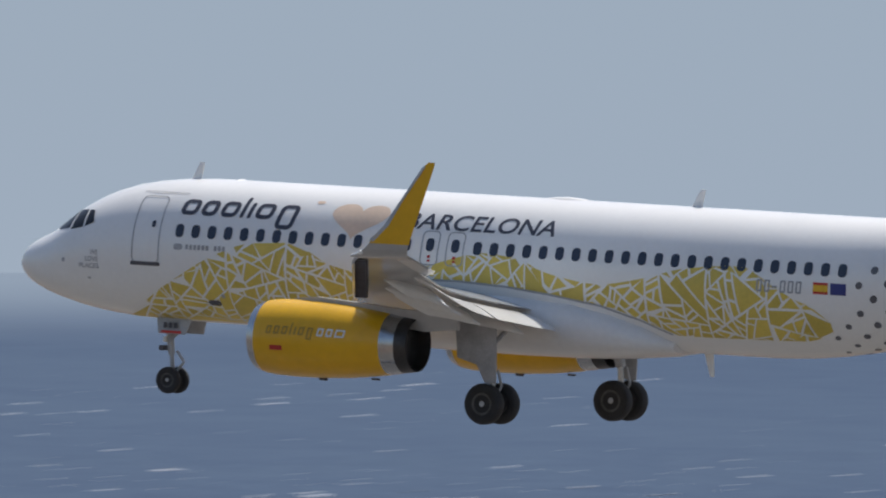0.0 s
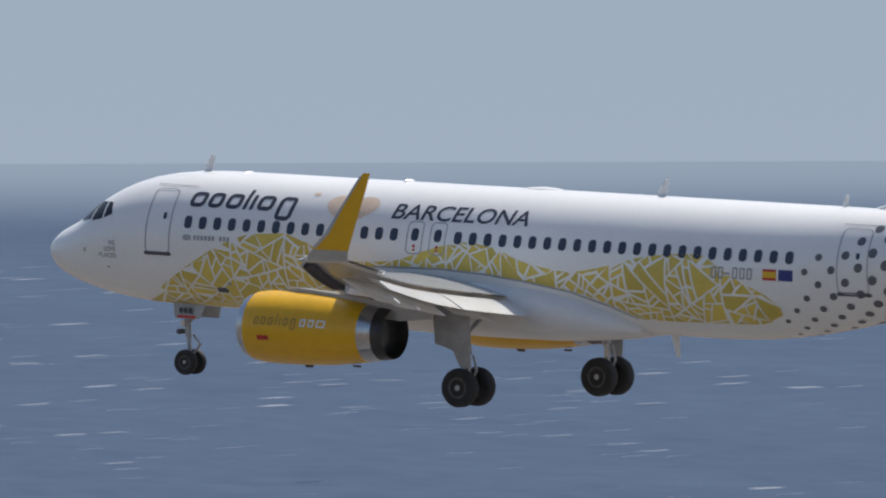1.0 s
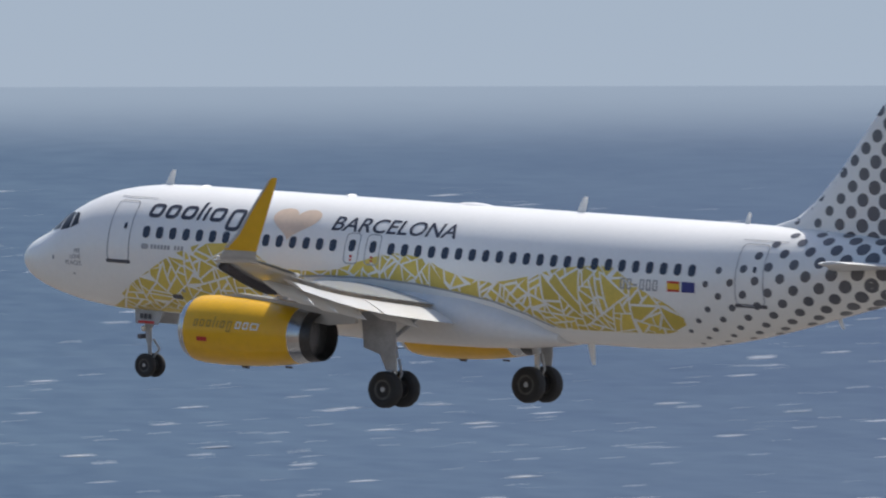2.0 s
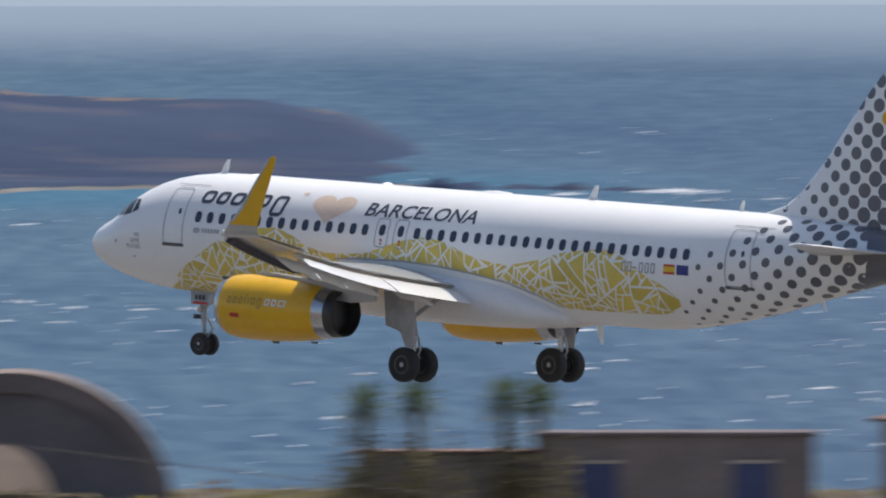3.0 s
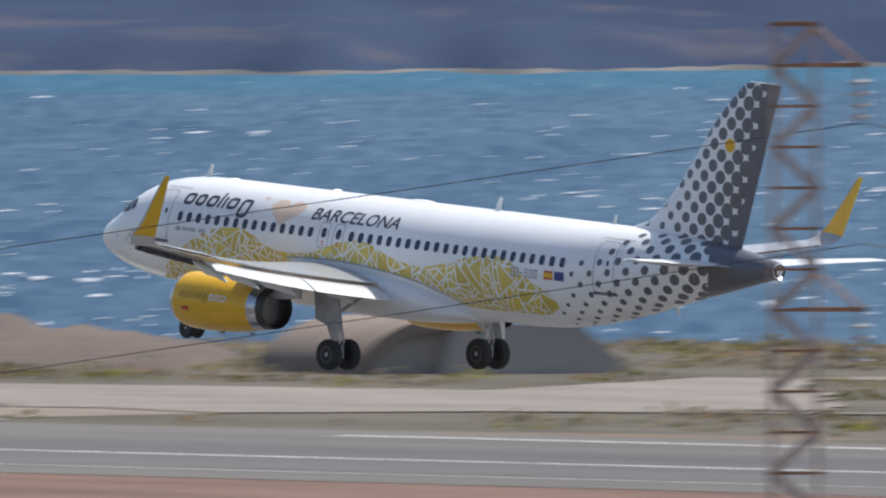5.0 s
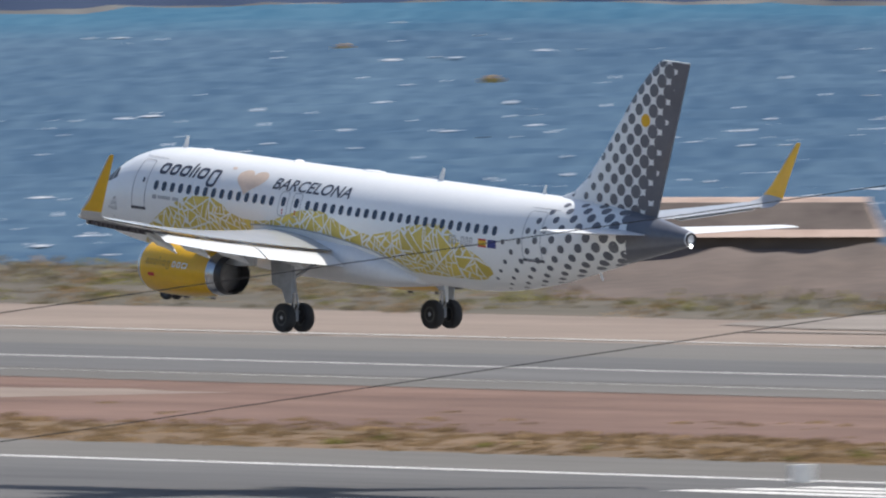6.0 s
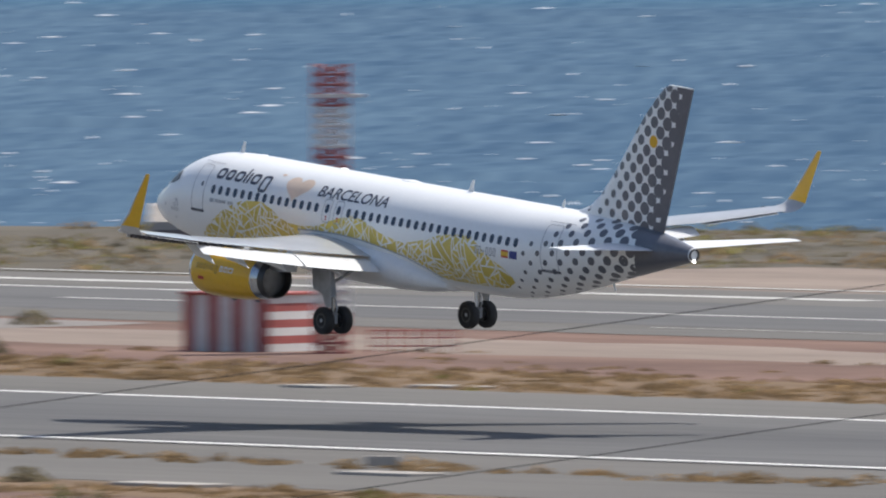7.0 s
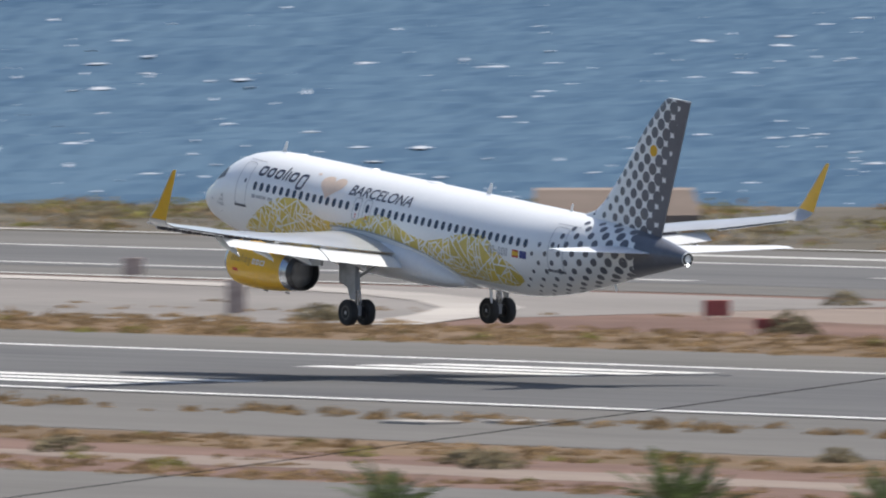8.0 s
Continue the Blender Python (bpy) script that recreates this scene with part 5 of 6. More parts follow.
def strip(name, x0, x1, y0, y1, z, material, label, category, wob=0.0, step=24.0):
    """A flat sheet along the airfield, its long edges ragged by wob."""
    n = max(1, int((x1 - x0) / (step if not wob else 5)))
    verts, faces = [], []
    for i in range(n + 1):
        x = x0 + (x1 - x0) * i / n
        a = wob * (noise.noise((x * .05, y0, 1)) + .6 * noise.noise((x * .2, y0, 2)))
        b = wob * (noise.noise((x * .05, y1, 3)) + .6 * noise.noise((x * .2, y1, 4)))
        verts += [(x, y0 + a, z), (x, y1 + b, z)]
        if i:
            k = 2 * i
            faces.append((k - 2, k, k + 1, k - 1))
    ob = raw(name, verts, faces, material)
    return tagged(ob, label, category, kind="structure")


def ribbon(name, pts, width, z, material, label, category):
    """A painted or trodden band along a line of points."""
    verts, faces = [], []
    for i, p in enumerate(pts):
        a, b = Vector(pts[max(0, i - 1)]), Vector(pts[min(len(pts) - 1, i + 1)])
        d = (b - a).normalized()
        o = Vector((-d.y, d.x)) * width / 2
        verts += [(p[0] + o.x, p[1] + o.y, z), (p[0] - o.x, p[1] - o.y, z)]
        if i:
            k = 2 * i
            faces.append((k - 2, k, k + 1, k - 1))
    return tagged(raw(name, verts, faces, material), label, category, kind="structure")


def build_airfield():
    n, f = RUNWAY_NEAR, RUNWAY_FAR
    strip("runway", -2600, 600, n - 33, f + 17, -.03, SHOULDER, "weathered grey asphalt runway shoulder", "runway", .6)
    strip("runway_surface", -2600, 600, n - 1.0, f + 1.0, -.005, ASPHALT, "dark grey asphalt runway with tyre marks", "runway")
    strip("marking_edge_near", -2600, 600, n, n + 1.0, .004, MARK, "white painted runway edge line", "marking")
    strip("marking_edge_far", -2600, 600, f - 1.0, f, .004, MARK, "white painted runway edge line", "marking")
    strip("near_road", -2600, 600, n - 92, n - 66, -.03, SHOULDER, "grey asphalt perimeter road", "road", .3)
    strip("grass_ground_near", -2600, 600, n - 44, n - 34, -.034, GRASSGROUND, "olive-brown dry grass verge", "ground", 1.2)
    strip("red_ground_near", -2600, 600, n - 66, n - 42, -.042, REDEARTH, "bare reddish earth", "ground", 2.0)
    strip("pale_ground_near", -2600, 600, n - 57, n - 51, -.03, SAND, "pale trodden sand", "ground", 2.6)
    strip("red_ground_far", -2600, 600, f + 34, f + 94, -.042, REDEARTH, "bare reddish earth between the runways", "ground", 2.5)
    strip("sandy_ground_far", -905, -790, f + 60, f + 78, -.038, SAND, "pale pinkish sand between the runways", "ground", 6.0)
    strip("grass_ground_far", -2600, 600, f + 16, f + 38, -.034, GRASSGROUND, "olive-brown dry grass ground", "ground", 2.0)
    strip("taxiway", -2600, -560, f + 91, f + 162, -.02, SHOULDER, "broad grey taxiway", "taxiway", .6)
    strip("taxiway_surface", -2600, -560, f + 104, f + 140, -.008, ASPHALT, "dark asphalt lane of the taxiway", "taxiway", .4)
    for x0, x1, y, w in ((-940, -560, 120.3, 1.1), (-2600, -940, 108, 1.4), (-2600, -950, 137, 1.5), (-2600, -925, 91, 1.3), (-860, -640, 101, .45), (-2600, -840, 165, 1.4), (-1010, -905, 148.6, 2.8), (-800, -735, 153, 1.5)):
        strip("marking_taxiway", x0, x1, f + y, f + y + w, .004, MARKWORN, "faded white taxiway line", "marking", .12)
    strip("far_ground", -985, -845, f + 160, f + 206, -.036, SAND, "pale sand beyond the taxiway", "ground", 4.0)
    patch("shelter_apron", [(-863, 893), (-815, 924), (-735, 850), (-786, 819)], .012, TRACK, "pale concrete apron before a shelter", "apron")
    patch("trodden_ground", [(-827, 761), (-838, 771), (-866, 795), (-893, 819), (-899, 817), (-880, 783), (-915, 775), (-895, 743), (-845, 733)], .012, TRACK, "pale patch of bare trodden ground", "ground")
    patch("door_apron", [(-894, 818), (-858, 817), (-860, 827), (-890, 838)], .014, TRACK, "pale strip before a shelter door", "apron")
    patch("gravel_patch", GRAVEL, .012, TRACK, "pale gravel patch in the scrub", "ground")
    ribbon("shore_track", [(-880, 733), (-858, 738), (-838, 747), (-815, 759), (-795, 770), (-776, 783), (-764, 797)], 3.2, .018, TRACK, "narrow pale track through the scrub", "road")
    # a paved link to the runway with a white band along its edge
    patch("paved_bay", [(-868, f + 34), (-1500, f + 30), (-1500, f + 90), (-884, f + 88), (-876, f + 62)], -.024, BAYGREY, "worn grey paved bay between the runways", "apron")
    band = [(-1080, f + 84), (-1020, f + 85), (-965, f + 85), (-940, f + 82), (-922, f + 77), (-907, f + 70.5), (-892, f + 62), (-879, f + 51.5), (-863, f + 36)]
    ribbon("marking_bay", band, 4.2, .012, CONCRETE, "broad pale band painted along a paved bay", "marking")
    # touchdown bars on the runway
    for x in TOUCHDOWN_X:
        for sgn in (-1, 1):
            for k in range(3):
                y = (n + f) / 2 + sgn * (9 + 3.2 * k)
                strip("marking_touchdown", x - 11, x + 11, y - .9, y + .9, .006, MARK, "white painted touchdown bar", "marking")


def clumps(name, label, places, material, seed, leaves=46):
    """Low bushes, each a dome of small leaves."""
    rng = random.Random(seed)
    verts, faces = [], []
    for x, y, z, w, h in places:
        for _ in range(leaves):
            a, q = rng.uniform(0, 2 * math.pi), math.sqrt(rng.random())
            lift = rng.random()
            px, py = x + w * q * math.cos(a) * (1 - .35 * lift), y + w * .8 * q * math.sin(a) * (1 - .35 * lift)
            pz = z + h * lift * math.sqrt(max(0.05, 1 - q * q))
            s = (.10 + .16 * rng.random()) * (w ** .5)
            b = len(verts)
            u = Vector((rng.uniform(-1, 1), rng.uniform(-1, 1), rng.uniform(-.4, .9))).normalized() * s
            v = Vector((rng.uniform(-1, 1), rng.uniform(-1, 1), rng.uniform(-.2, 1))).normalized() * s
            p = Vector((px, py, pz))
            verts += [p - u * .5, p + v * .6, p + u, p - v * .5]
            faces.append((b, b + 1, b + 2, b + 3))
    ob = raw(name, verts, faces, material)
    return tagged(ob, label, "shrubs", kind="stuff")


def inside(pts, x, y):
    hit = False
    for (ax, ay), (bx, by) in zip(pts, pts[1:] + pts[:1]):
        if (ay > y) != (by > y) and x < ax + (bx - ax) * (y - ay) / (by - ay):
            hit = not hit
    return hit


def bare(x, y):
    """Trodden and paved ground where nothing grows."""
    return any(inside(q, x, y) for q in (GRAVEL, [(-827, 761), (-838, 771), (-866, 795), (-893, 819), (-899, 817), (-880, 783), (-915, 775), (-895, 743), (-845, 733)], [(-863, 893), (-815, 924), (-735, 850), (-786, 819)])) or abs(y - np.interp(x, [-880, -838, -795, -764], [733, 747, 770, 797])) < 3.5


def build_scrub():
    rng = random.Random(21)
    n, f = RUNWAY_NEAR, RUNWAY_FAR

    def band(x0, x1, y0, y1, count, w, h, thr=-.15, sc=.06):
        out = []
        while len(out) < count:
            x, y = rng.uniform(x0, x1), rng.uniform(y0, y1)
            if noise.noise((x * sc, y * sc * 2, count * .1)) > thr:
                k = rng.uniform(.5, 1.3)
                out.append((x, y, -.12, w * k, h * k * rng.uniform(.7, 1.2)))
        return out
    clumps("dry_grass_verge", "tufts of dry tan grass along the runway's edge", band(-920, -480, n - 16.5, n - 10.5, 700, .75, .34, -.08, .11), DRYGRASS, 1, 44)
    clumps("dry_grass_strip", "dry golden grass between the paved strips", band(-1040, -520, f + 16.5, f + 40, 3000, .95, .26, -.6), DRYGRASS, 2, 40)
    clumps("dry_grass_near", "dry brownish grass on the red earth", band(-860, -480, n - 45, n - 35, 1000, .8, .24, -.3) + band(-860, -480, n - 67, n - 60, 800, .8, .26, -.3) + band(-860, -480, n - 60, n - 45, 320, .7, .18, -.05) + band(-1000, -560, f + 40, f + 62, 260, .7, .16, .05), DRYGRASS, 3, 40)
    clumps("green_tufts", "scattered green tufts in the dry grass", band(-1040, -520, f + 16, f + 30, 40, .9, .4) + band(-860, -480, n - 62, n - 37, 90, .9, .4), SCRUBGREEN, 4, 60)
    pl = []
    while len(pl) < 5600:
        x = rng.uniform(-1330, -560)
        y = f + 166 + (coast(x) - 2 - f - 166) * rng.random() ** .85
        if bare(x, y) or (-985 < x < -845 and y < f + 205) or noise.noise((x * .035, y * .05, 5)) < -.22:
            continue
        k = rng.uniform(.6, 1.5)
        pl.append((x, y, -.35, 2.1 * k, .75 * k))
    clumps("shore_scrub", "olive scrub along the shore", pl[::2], SCRUB, 5, 34)
    clumps("shore_scrub_green", "green and ochre scrub along the shore", pl[1::4], SCRUBGREEN, 6, 34)
    clumps("shore_scrub_dry", "dry ochre scrub along the shore", pl[3::4], DRYGRASS, 7, 34)
    hx, hy = HOUSE_A
    tall = []
    for k in range(26):
        u = rng.uniform(-1.25, -.35)
        a = math.degrees(math.atan2(-hx, hy)) - u * HOUSE_A_SIZE[0] / math.hypot(hx, hy) * 57.3
        px, py = at_az(a, math.hypot(hx, hy) - rng.uniform(-4, 3))
        tall.append((px, py, .2, rng.uniform(1.0, 2.0), rng.uniform(1.2, 2.6)))
    for px, py, top, *_ in PALMS[:4]:
        for _ in range(9):
            tall.append((px + rng.uniform(-1.9, 1.9), py + rng.uniform(-1.9, 1.9), .1, rng.uniform(.8, 1.5), top * rng.uniform(.55, .95)))
    clumps("garden_shrubbery", "olive brown garden shrubs round a low house", tall, GARDEN, 60, 300)
    lone = [(x, y, -.05, w, h) for x, y, w, h in LONE_BUSHES]
    for i, b in enumerate(lone):
        tagged(clumps("bush", "single rounded olive bush on dry ground", [b], SCRUB, 30 + i, 170), category="bush", kind="thing", group="single bushes")


def build_peninsula():
    """A barren volcanic headland across the bay."""
    na, nr = 240, 46
    verts, faces, mats = [], [], []
    a0, a1 = HILL_AZ[0], 60.0
    for i in range(na + 1):
        az = a0 + (a1 - a0) * (i / na) ** 1.25
        H = spline(HILL_CREST_AZ, HILL_CREST, az)
        r0 = hill_shore(az)
        for k in range(nr + 1):
            u = k / nr
            r = r0 + (7 if k == 1 else 640 * u)
            s = min(1, u / .72)
            prof = .10 * smooth(0, .05, u) + .90 * smooth(.03, 1, s) ** .9
            prof *= 1 - .75 * smooth(.8, 1, u)
            x, y = -math.sin(radians(az)) * r, math.cos(radians(az)) * r
            gul = noise.fractal((x * .006, y * .006, 0), 1.0, 2.0, 5) * 9 * min(1, H / 40) * smooth(.02, .3, u) * (1 - smooth(.55, .72, u))
            base = sea_z(r) - 2.5 if k == 0 else sea_z(r0)
            low = .4 + .8 * max(0, noise.noise((az * 7, 2.0, 0)) + .25)
            verts.append((x, y, base + (0 if k == 0 else min(low, max(0, H - base)) if k == 1 else max(0, (H - base)) * prof + gul)))
    for i in range(na):
        for k in range(nr):
            a = i * (nr + 1) + k
            faces.append((a, a + 1, a + nr + 2, a + nr + 1))
            az = a0 + (a1 - a0) * (i / na) ** 1.25
            mats.append(1 if k < 1 else 2 if az < 43.85 and 31 + 3 * noise.noise((az * 6, 0, 0)) < k else 0)
    me = bpy.data.meshes.new("backdrop_headland")
    me.from_pydata(verts, [], faces)
    me.materials.append(HAZEROCK)
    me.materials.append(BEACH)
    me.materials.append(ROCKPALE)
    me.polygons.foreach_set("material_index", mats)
    me.polygons.foreach_set("use_smooth", [True] * len(faces))
    ob = new("backdrop_headland", me)
    tagged(ob, "dark barren volcanic headland, painted haze-blue, with a pale beach", "headland", kind="structure")


def build_reef():
    """Low rocks running out from the headland, with surf breaking on them."""
    verts, faces = [], []
    n = 46
    for i in range(n + 1):
        az = 42.35 - .75 * i / n
        rr = 3290 + 14 * noise.noise((az * 8, 1.0, 0))
        h = max(.15, (2.1 - 1.7 * i / n) * (.75 + .9 * noise.noise((az * 14, 5.0, 0))))
        for d, q in ((-9, -.6), (-5, .55), (0, 1), (6, .6), (12, -.6)):
            x, y = at_az(az, rr + d)
            verts.append((x, y, sea_z(rr) + h * q))
        if i:
            faces += [(5 * i - 5 + k, 5 * i - 4 + k, 5 * i + 1 + k, 5 * i + k) for k in range(4)]
    ob = raw("reef", verts, faces, HAZEROCK)
    tagged(ob, "low dark rocks running out from the headland", "rocks", kind="structure")
    verts, faces = [], []
    rng = random.Random(8)
    for a0, a1, top in ((41.78, 41.47, .75), (42.2, 42.08, .4), (41.95, 41.86, .4)):
        for row in range(3):
            b = len(verts)
            for i in range(25):
                az = a0 + (a1 - a0) * i / 24
                rr = 3276 - 6 * row + rng.uniform(-2, 2)
                h = top * math.sin(math.pi * i / 24) * rng.uniform(.35, 1.1)
                for d, z in ((-2.5, -.05), (0, h), (3, -.05)):
                    x, y = at_az(az, rr + d)
                    verts.append((x, y, sea_z(rr) + z))
                if i:
                    k = b + 3 * i
                    faces += [(k - 3, k, k + 1, k - 2), (k - 2, k + 1, k + 2, k - 1)]
    ob = raw("surf", verts, faces, FOAM)
    tagged(ob, "white surf breaking on the reef", "surf", kind="stuff")


def build_bank():
    """A bank of bare reddish earth before the shore hall."""
    verts, faces = [], []
    n = 60
    for i in range(n + 1):
        az = BANK_AZ[0] + (BANK_AZ[1] - BANK_AZ[0]) * i / n
        e = math.sin(math.pi * min(1, max(0, i / n))) ** .5
        for r, z in ((BANK_R - 26, -.5), (BANK_R - 12, .5), (BANK_R - 4, 1.3), (BANK_R + 5, 1.7), (BANK_R + 16, 1.2), (BANK_R + 26, -.5)):
            x, y = at_az(az, r + 5 * noise.noise((az * 3, r, 0)))
            verts.append((x, y, -.1 + 1.55 * z * e * (1 + .35 * noise.noise((az * 9, r * .1, 0)))))
        if i:
            faces += [(6 * i - 6 + k, 6 * i - 5 + k, 6 * i + 1 + k, 6 * i + k) for k in range(5)]
    ob = raw("ground_bank", verts, faces, BANKEARTH, smooth=True)
    tagged(ob, "bank of bare reddish earth near the shore", "ground", kind="structure")


def patch(name, pts, z, material, label, category):
    """A flat paved or trodden patch with a slightly ragged outline."""
    rim = []
    for k, a in enumerate(pts):
        b = pts[(k + 1) % len(pts)]
        for i in range(12):
            u = i / 12
            x, y = a[0] + (b[0] - a[0]) * u, a[1] + (b[1] - a[1]) * u
            rim.append((x + 1.2 * noise.noise((x * .15, y * .15, 0)), y + 2 * noise.noise((x * .15, y * .15, 7)), z))
    ob = raw(name, rim, [tuple(range(len(rim)))], material)
    return tagged(ob, label, category, kind="structure")


def at_az(az, r):
    return (-math.sin(radians(az)) * r, math.cos(radians(az)) * r)


def build_shelters():
    # an arched aircraft shelter, open right through
    def vault(bm, w, h, t, y0, y1, k=28, x_off=0.0):
        """Half-elliptic shell from y0 to y1."""
        ring = lambda ww, hh, y: [(x_off + ww * math.cos(math.pi * i / k), y, hh * math.sin(math.pi * i / k)) for i in range(k + 1)]
        o0, o1, i0, i1 = ring(w, h, y0), ring(w, h, y1), ring(w - t, h - t, y0), ring(w - t, h - t, y1)
        V = [[bm.verts.new(p) for p in q] for q in (o0, o1, i1, i0)]
        for a in range(4):
            b = (a + 1) % 4
            for i in range(k):
                bm.faces.new((V[a][i], V[a][i + 1], V[b][i + 1], V[b][i]))

    x, y = SHELTER_A
    az = math.degrees(math.atan2(-x, y))
    s = thing("aircraft_shelter", "arched dark concrete aircraft shelter, open at both ends", "bunker", (x, y, -.4), az)
    W, H = SHELTER_A_SIZE
    bm = bmesh.new()
    vault(bm, W, H, 1.2, 0, 22)
    part("vault", bm, VAULTDARK, s, "weathered dark concrete vault")
    # the front wall, with a low arched way through it
    bm = bmesh.new()
    k = 28
    rows = []
    for yy in (.25, 1.0):
        out = [(W * .985 * math.cos(math.pi * i / k), yy, H * .985 * math.sin(math.pi * i / k)) for i in range(k + 1)]
        inn = [(-.7 + SHELTER_DOOR[0] * math.cos(math.pi * i / k), yy, SHELTER_DOOR[1] * math.sin(math.pi * i / k)) for i in range(k + 1)]
        rows.append(([bm.verts.new(p) for p in out], [bm.verts.new(p) for p in inn]))
    for i in range(k):
        for o, n in rows:
            bm.faces.new((o[i], o[i + 1], n[i + 1], n[i]))
        bm.faces.new((rows[0][1][i], rows[0][1][i + 1], rows[1][1][i + 1], rows[1][1][i]))
    part("front_wall", bm, SHELTERDARK, s, "dark stained front wall")
    bm = bmesh.new()
    loft(bm, [[(-4.2 + 8.4 * u, 30 + 8 * v, 0 if v in (0, 1) else 3.6 + .3 * math.sin(u * 9)) for v in (0, .4, .6, 1)] for u in [i / 12 for i in range(13)]])
    part("blast_bank", bm, SAND, s, "sunlit sand bank behind the shelter")

    # a longer shelter beyond it, seen from its front quarter
    x, y = SHELTER_B
    az = math.degrees(math.atan2(-x, y))
    s = thing("aircraft_shelter", "long arched aircraft shelter of weathered tan concrete", "bunker", (x, y, -.4), az - 40)
    W, H = SHELTER_B_SIZE
    bm = bmesh.new()
    vault(bm, W, H, .9, 0, SHELTER_B_LEN)
    part("vault", bm, SHELTER, s, "tan concrete vault with stains")
    bm = bmesh.new()
    loft(bm, [[(W * .97 * math.cos(math.pi * i / 28), yy, H * .97 * math.sin(math.pi * i / 28)) for i in range(29)] for yy in (1.0, 1.35)])
    part("door", bm, SHELTERDARK, s, "dark closed shelter door")
    bm = bmesh.new()
    vault(bm, W * 1.03, H * 1.03, 1.0, -.5, .3)
    part("front_rim", bm, SHELTERDARK, s, "dark rust-brown rim of the arch")
    bm = bmesh.new()
    box(bm, -W * .72, W * .72, SHELTER_B_LEN, SHELTER_B_LEN + 6, 0, H * .52, .2)
    part("annex", bm, SHELTER, s, "low block at the back end")
    for q in range(1, 6):
        bm = bmesh.new()
        yy = SHELTER_B_LEN * q / 6
        vault(bm, W * 1.006, H * 1.006, .12, yy, yy + .22)
        part("casting_joint", bm, SHELTER, s)

    # a third one, low, with a sandy end
    x, y = SHELTER_C
    az = math.degrees(math.atan2(-x, y))
    s = thing("aircraft_shelter", "low sandy shelter with a splayed side wall", "bunker", (x, y, -.4), az + 25)
    bm = bmesh.new()
    vault(bm, 6.0, 3.6, .8, 0, 14)
    part("vault", bm, SAND, s, "sandy vault")
    bm = bmesh.new()
    loft(bm, [[(5.7 * math.cos(math.pi * i / 20), yy, 3.4 * math.sin(math.pi * i / 20)) for i in range(21)] for yy in (.5, .9)])
    part("end_wall", bm, CONCRETE, s, "stained closed end wall")
    bm = bmesh.new()
    loft(bm, [[(-1.2, yy, 0), (11.2, yy, 0), (10.2, yy, 1.2), (7.8, yy, 3.1), (-.2, yy, 3.3)] for yy in (-1.6, -.9)])
    part("wing_wall", bm, CONCRETE, s, "stained splayed wall", smooth=False)
    # a square block house
    x, y = BLOCKHOUSE
    az = math.degrees(math.atan2(-x, y))
    s = thing("blockhouse", "small square concrete blockhouse, sunlight painted on one face", "hut", (x, y, -.35), az - 28)
    w, h = BLOCKHOUSE_SIZE
    bm = bmesh.new()
    box(bm, -w / 2, w / 2, 0, w, 0, h, .08)
    part("wall", bm, SHELTERDARK, s, "dark stained wall")
    bm = bmesh.new()
    box(bm, -w / 2 - .15, w / 2 + .15, -.15, w + .15, h, h + .35, .05)
    part("roof", bm, SHELTER, s, "flat concrete roof")
    # pale panel laid on the wall as painted sunlight
    bm = bmesh.new()
    box(bm, -.1, w / 2 - .15, -.09, -.02, h * .55, h * .96)
    part("sunlit_patch", bm, STUCCOPALE, s, "pale panel painted as a patch of sunlight")


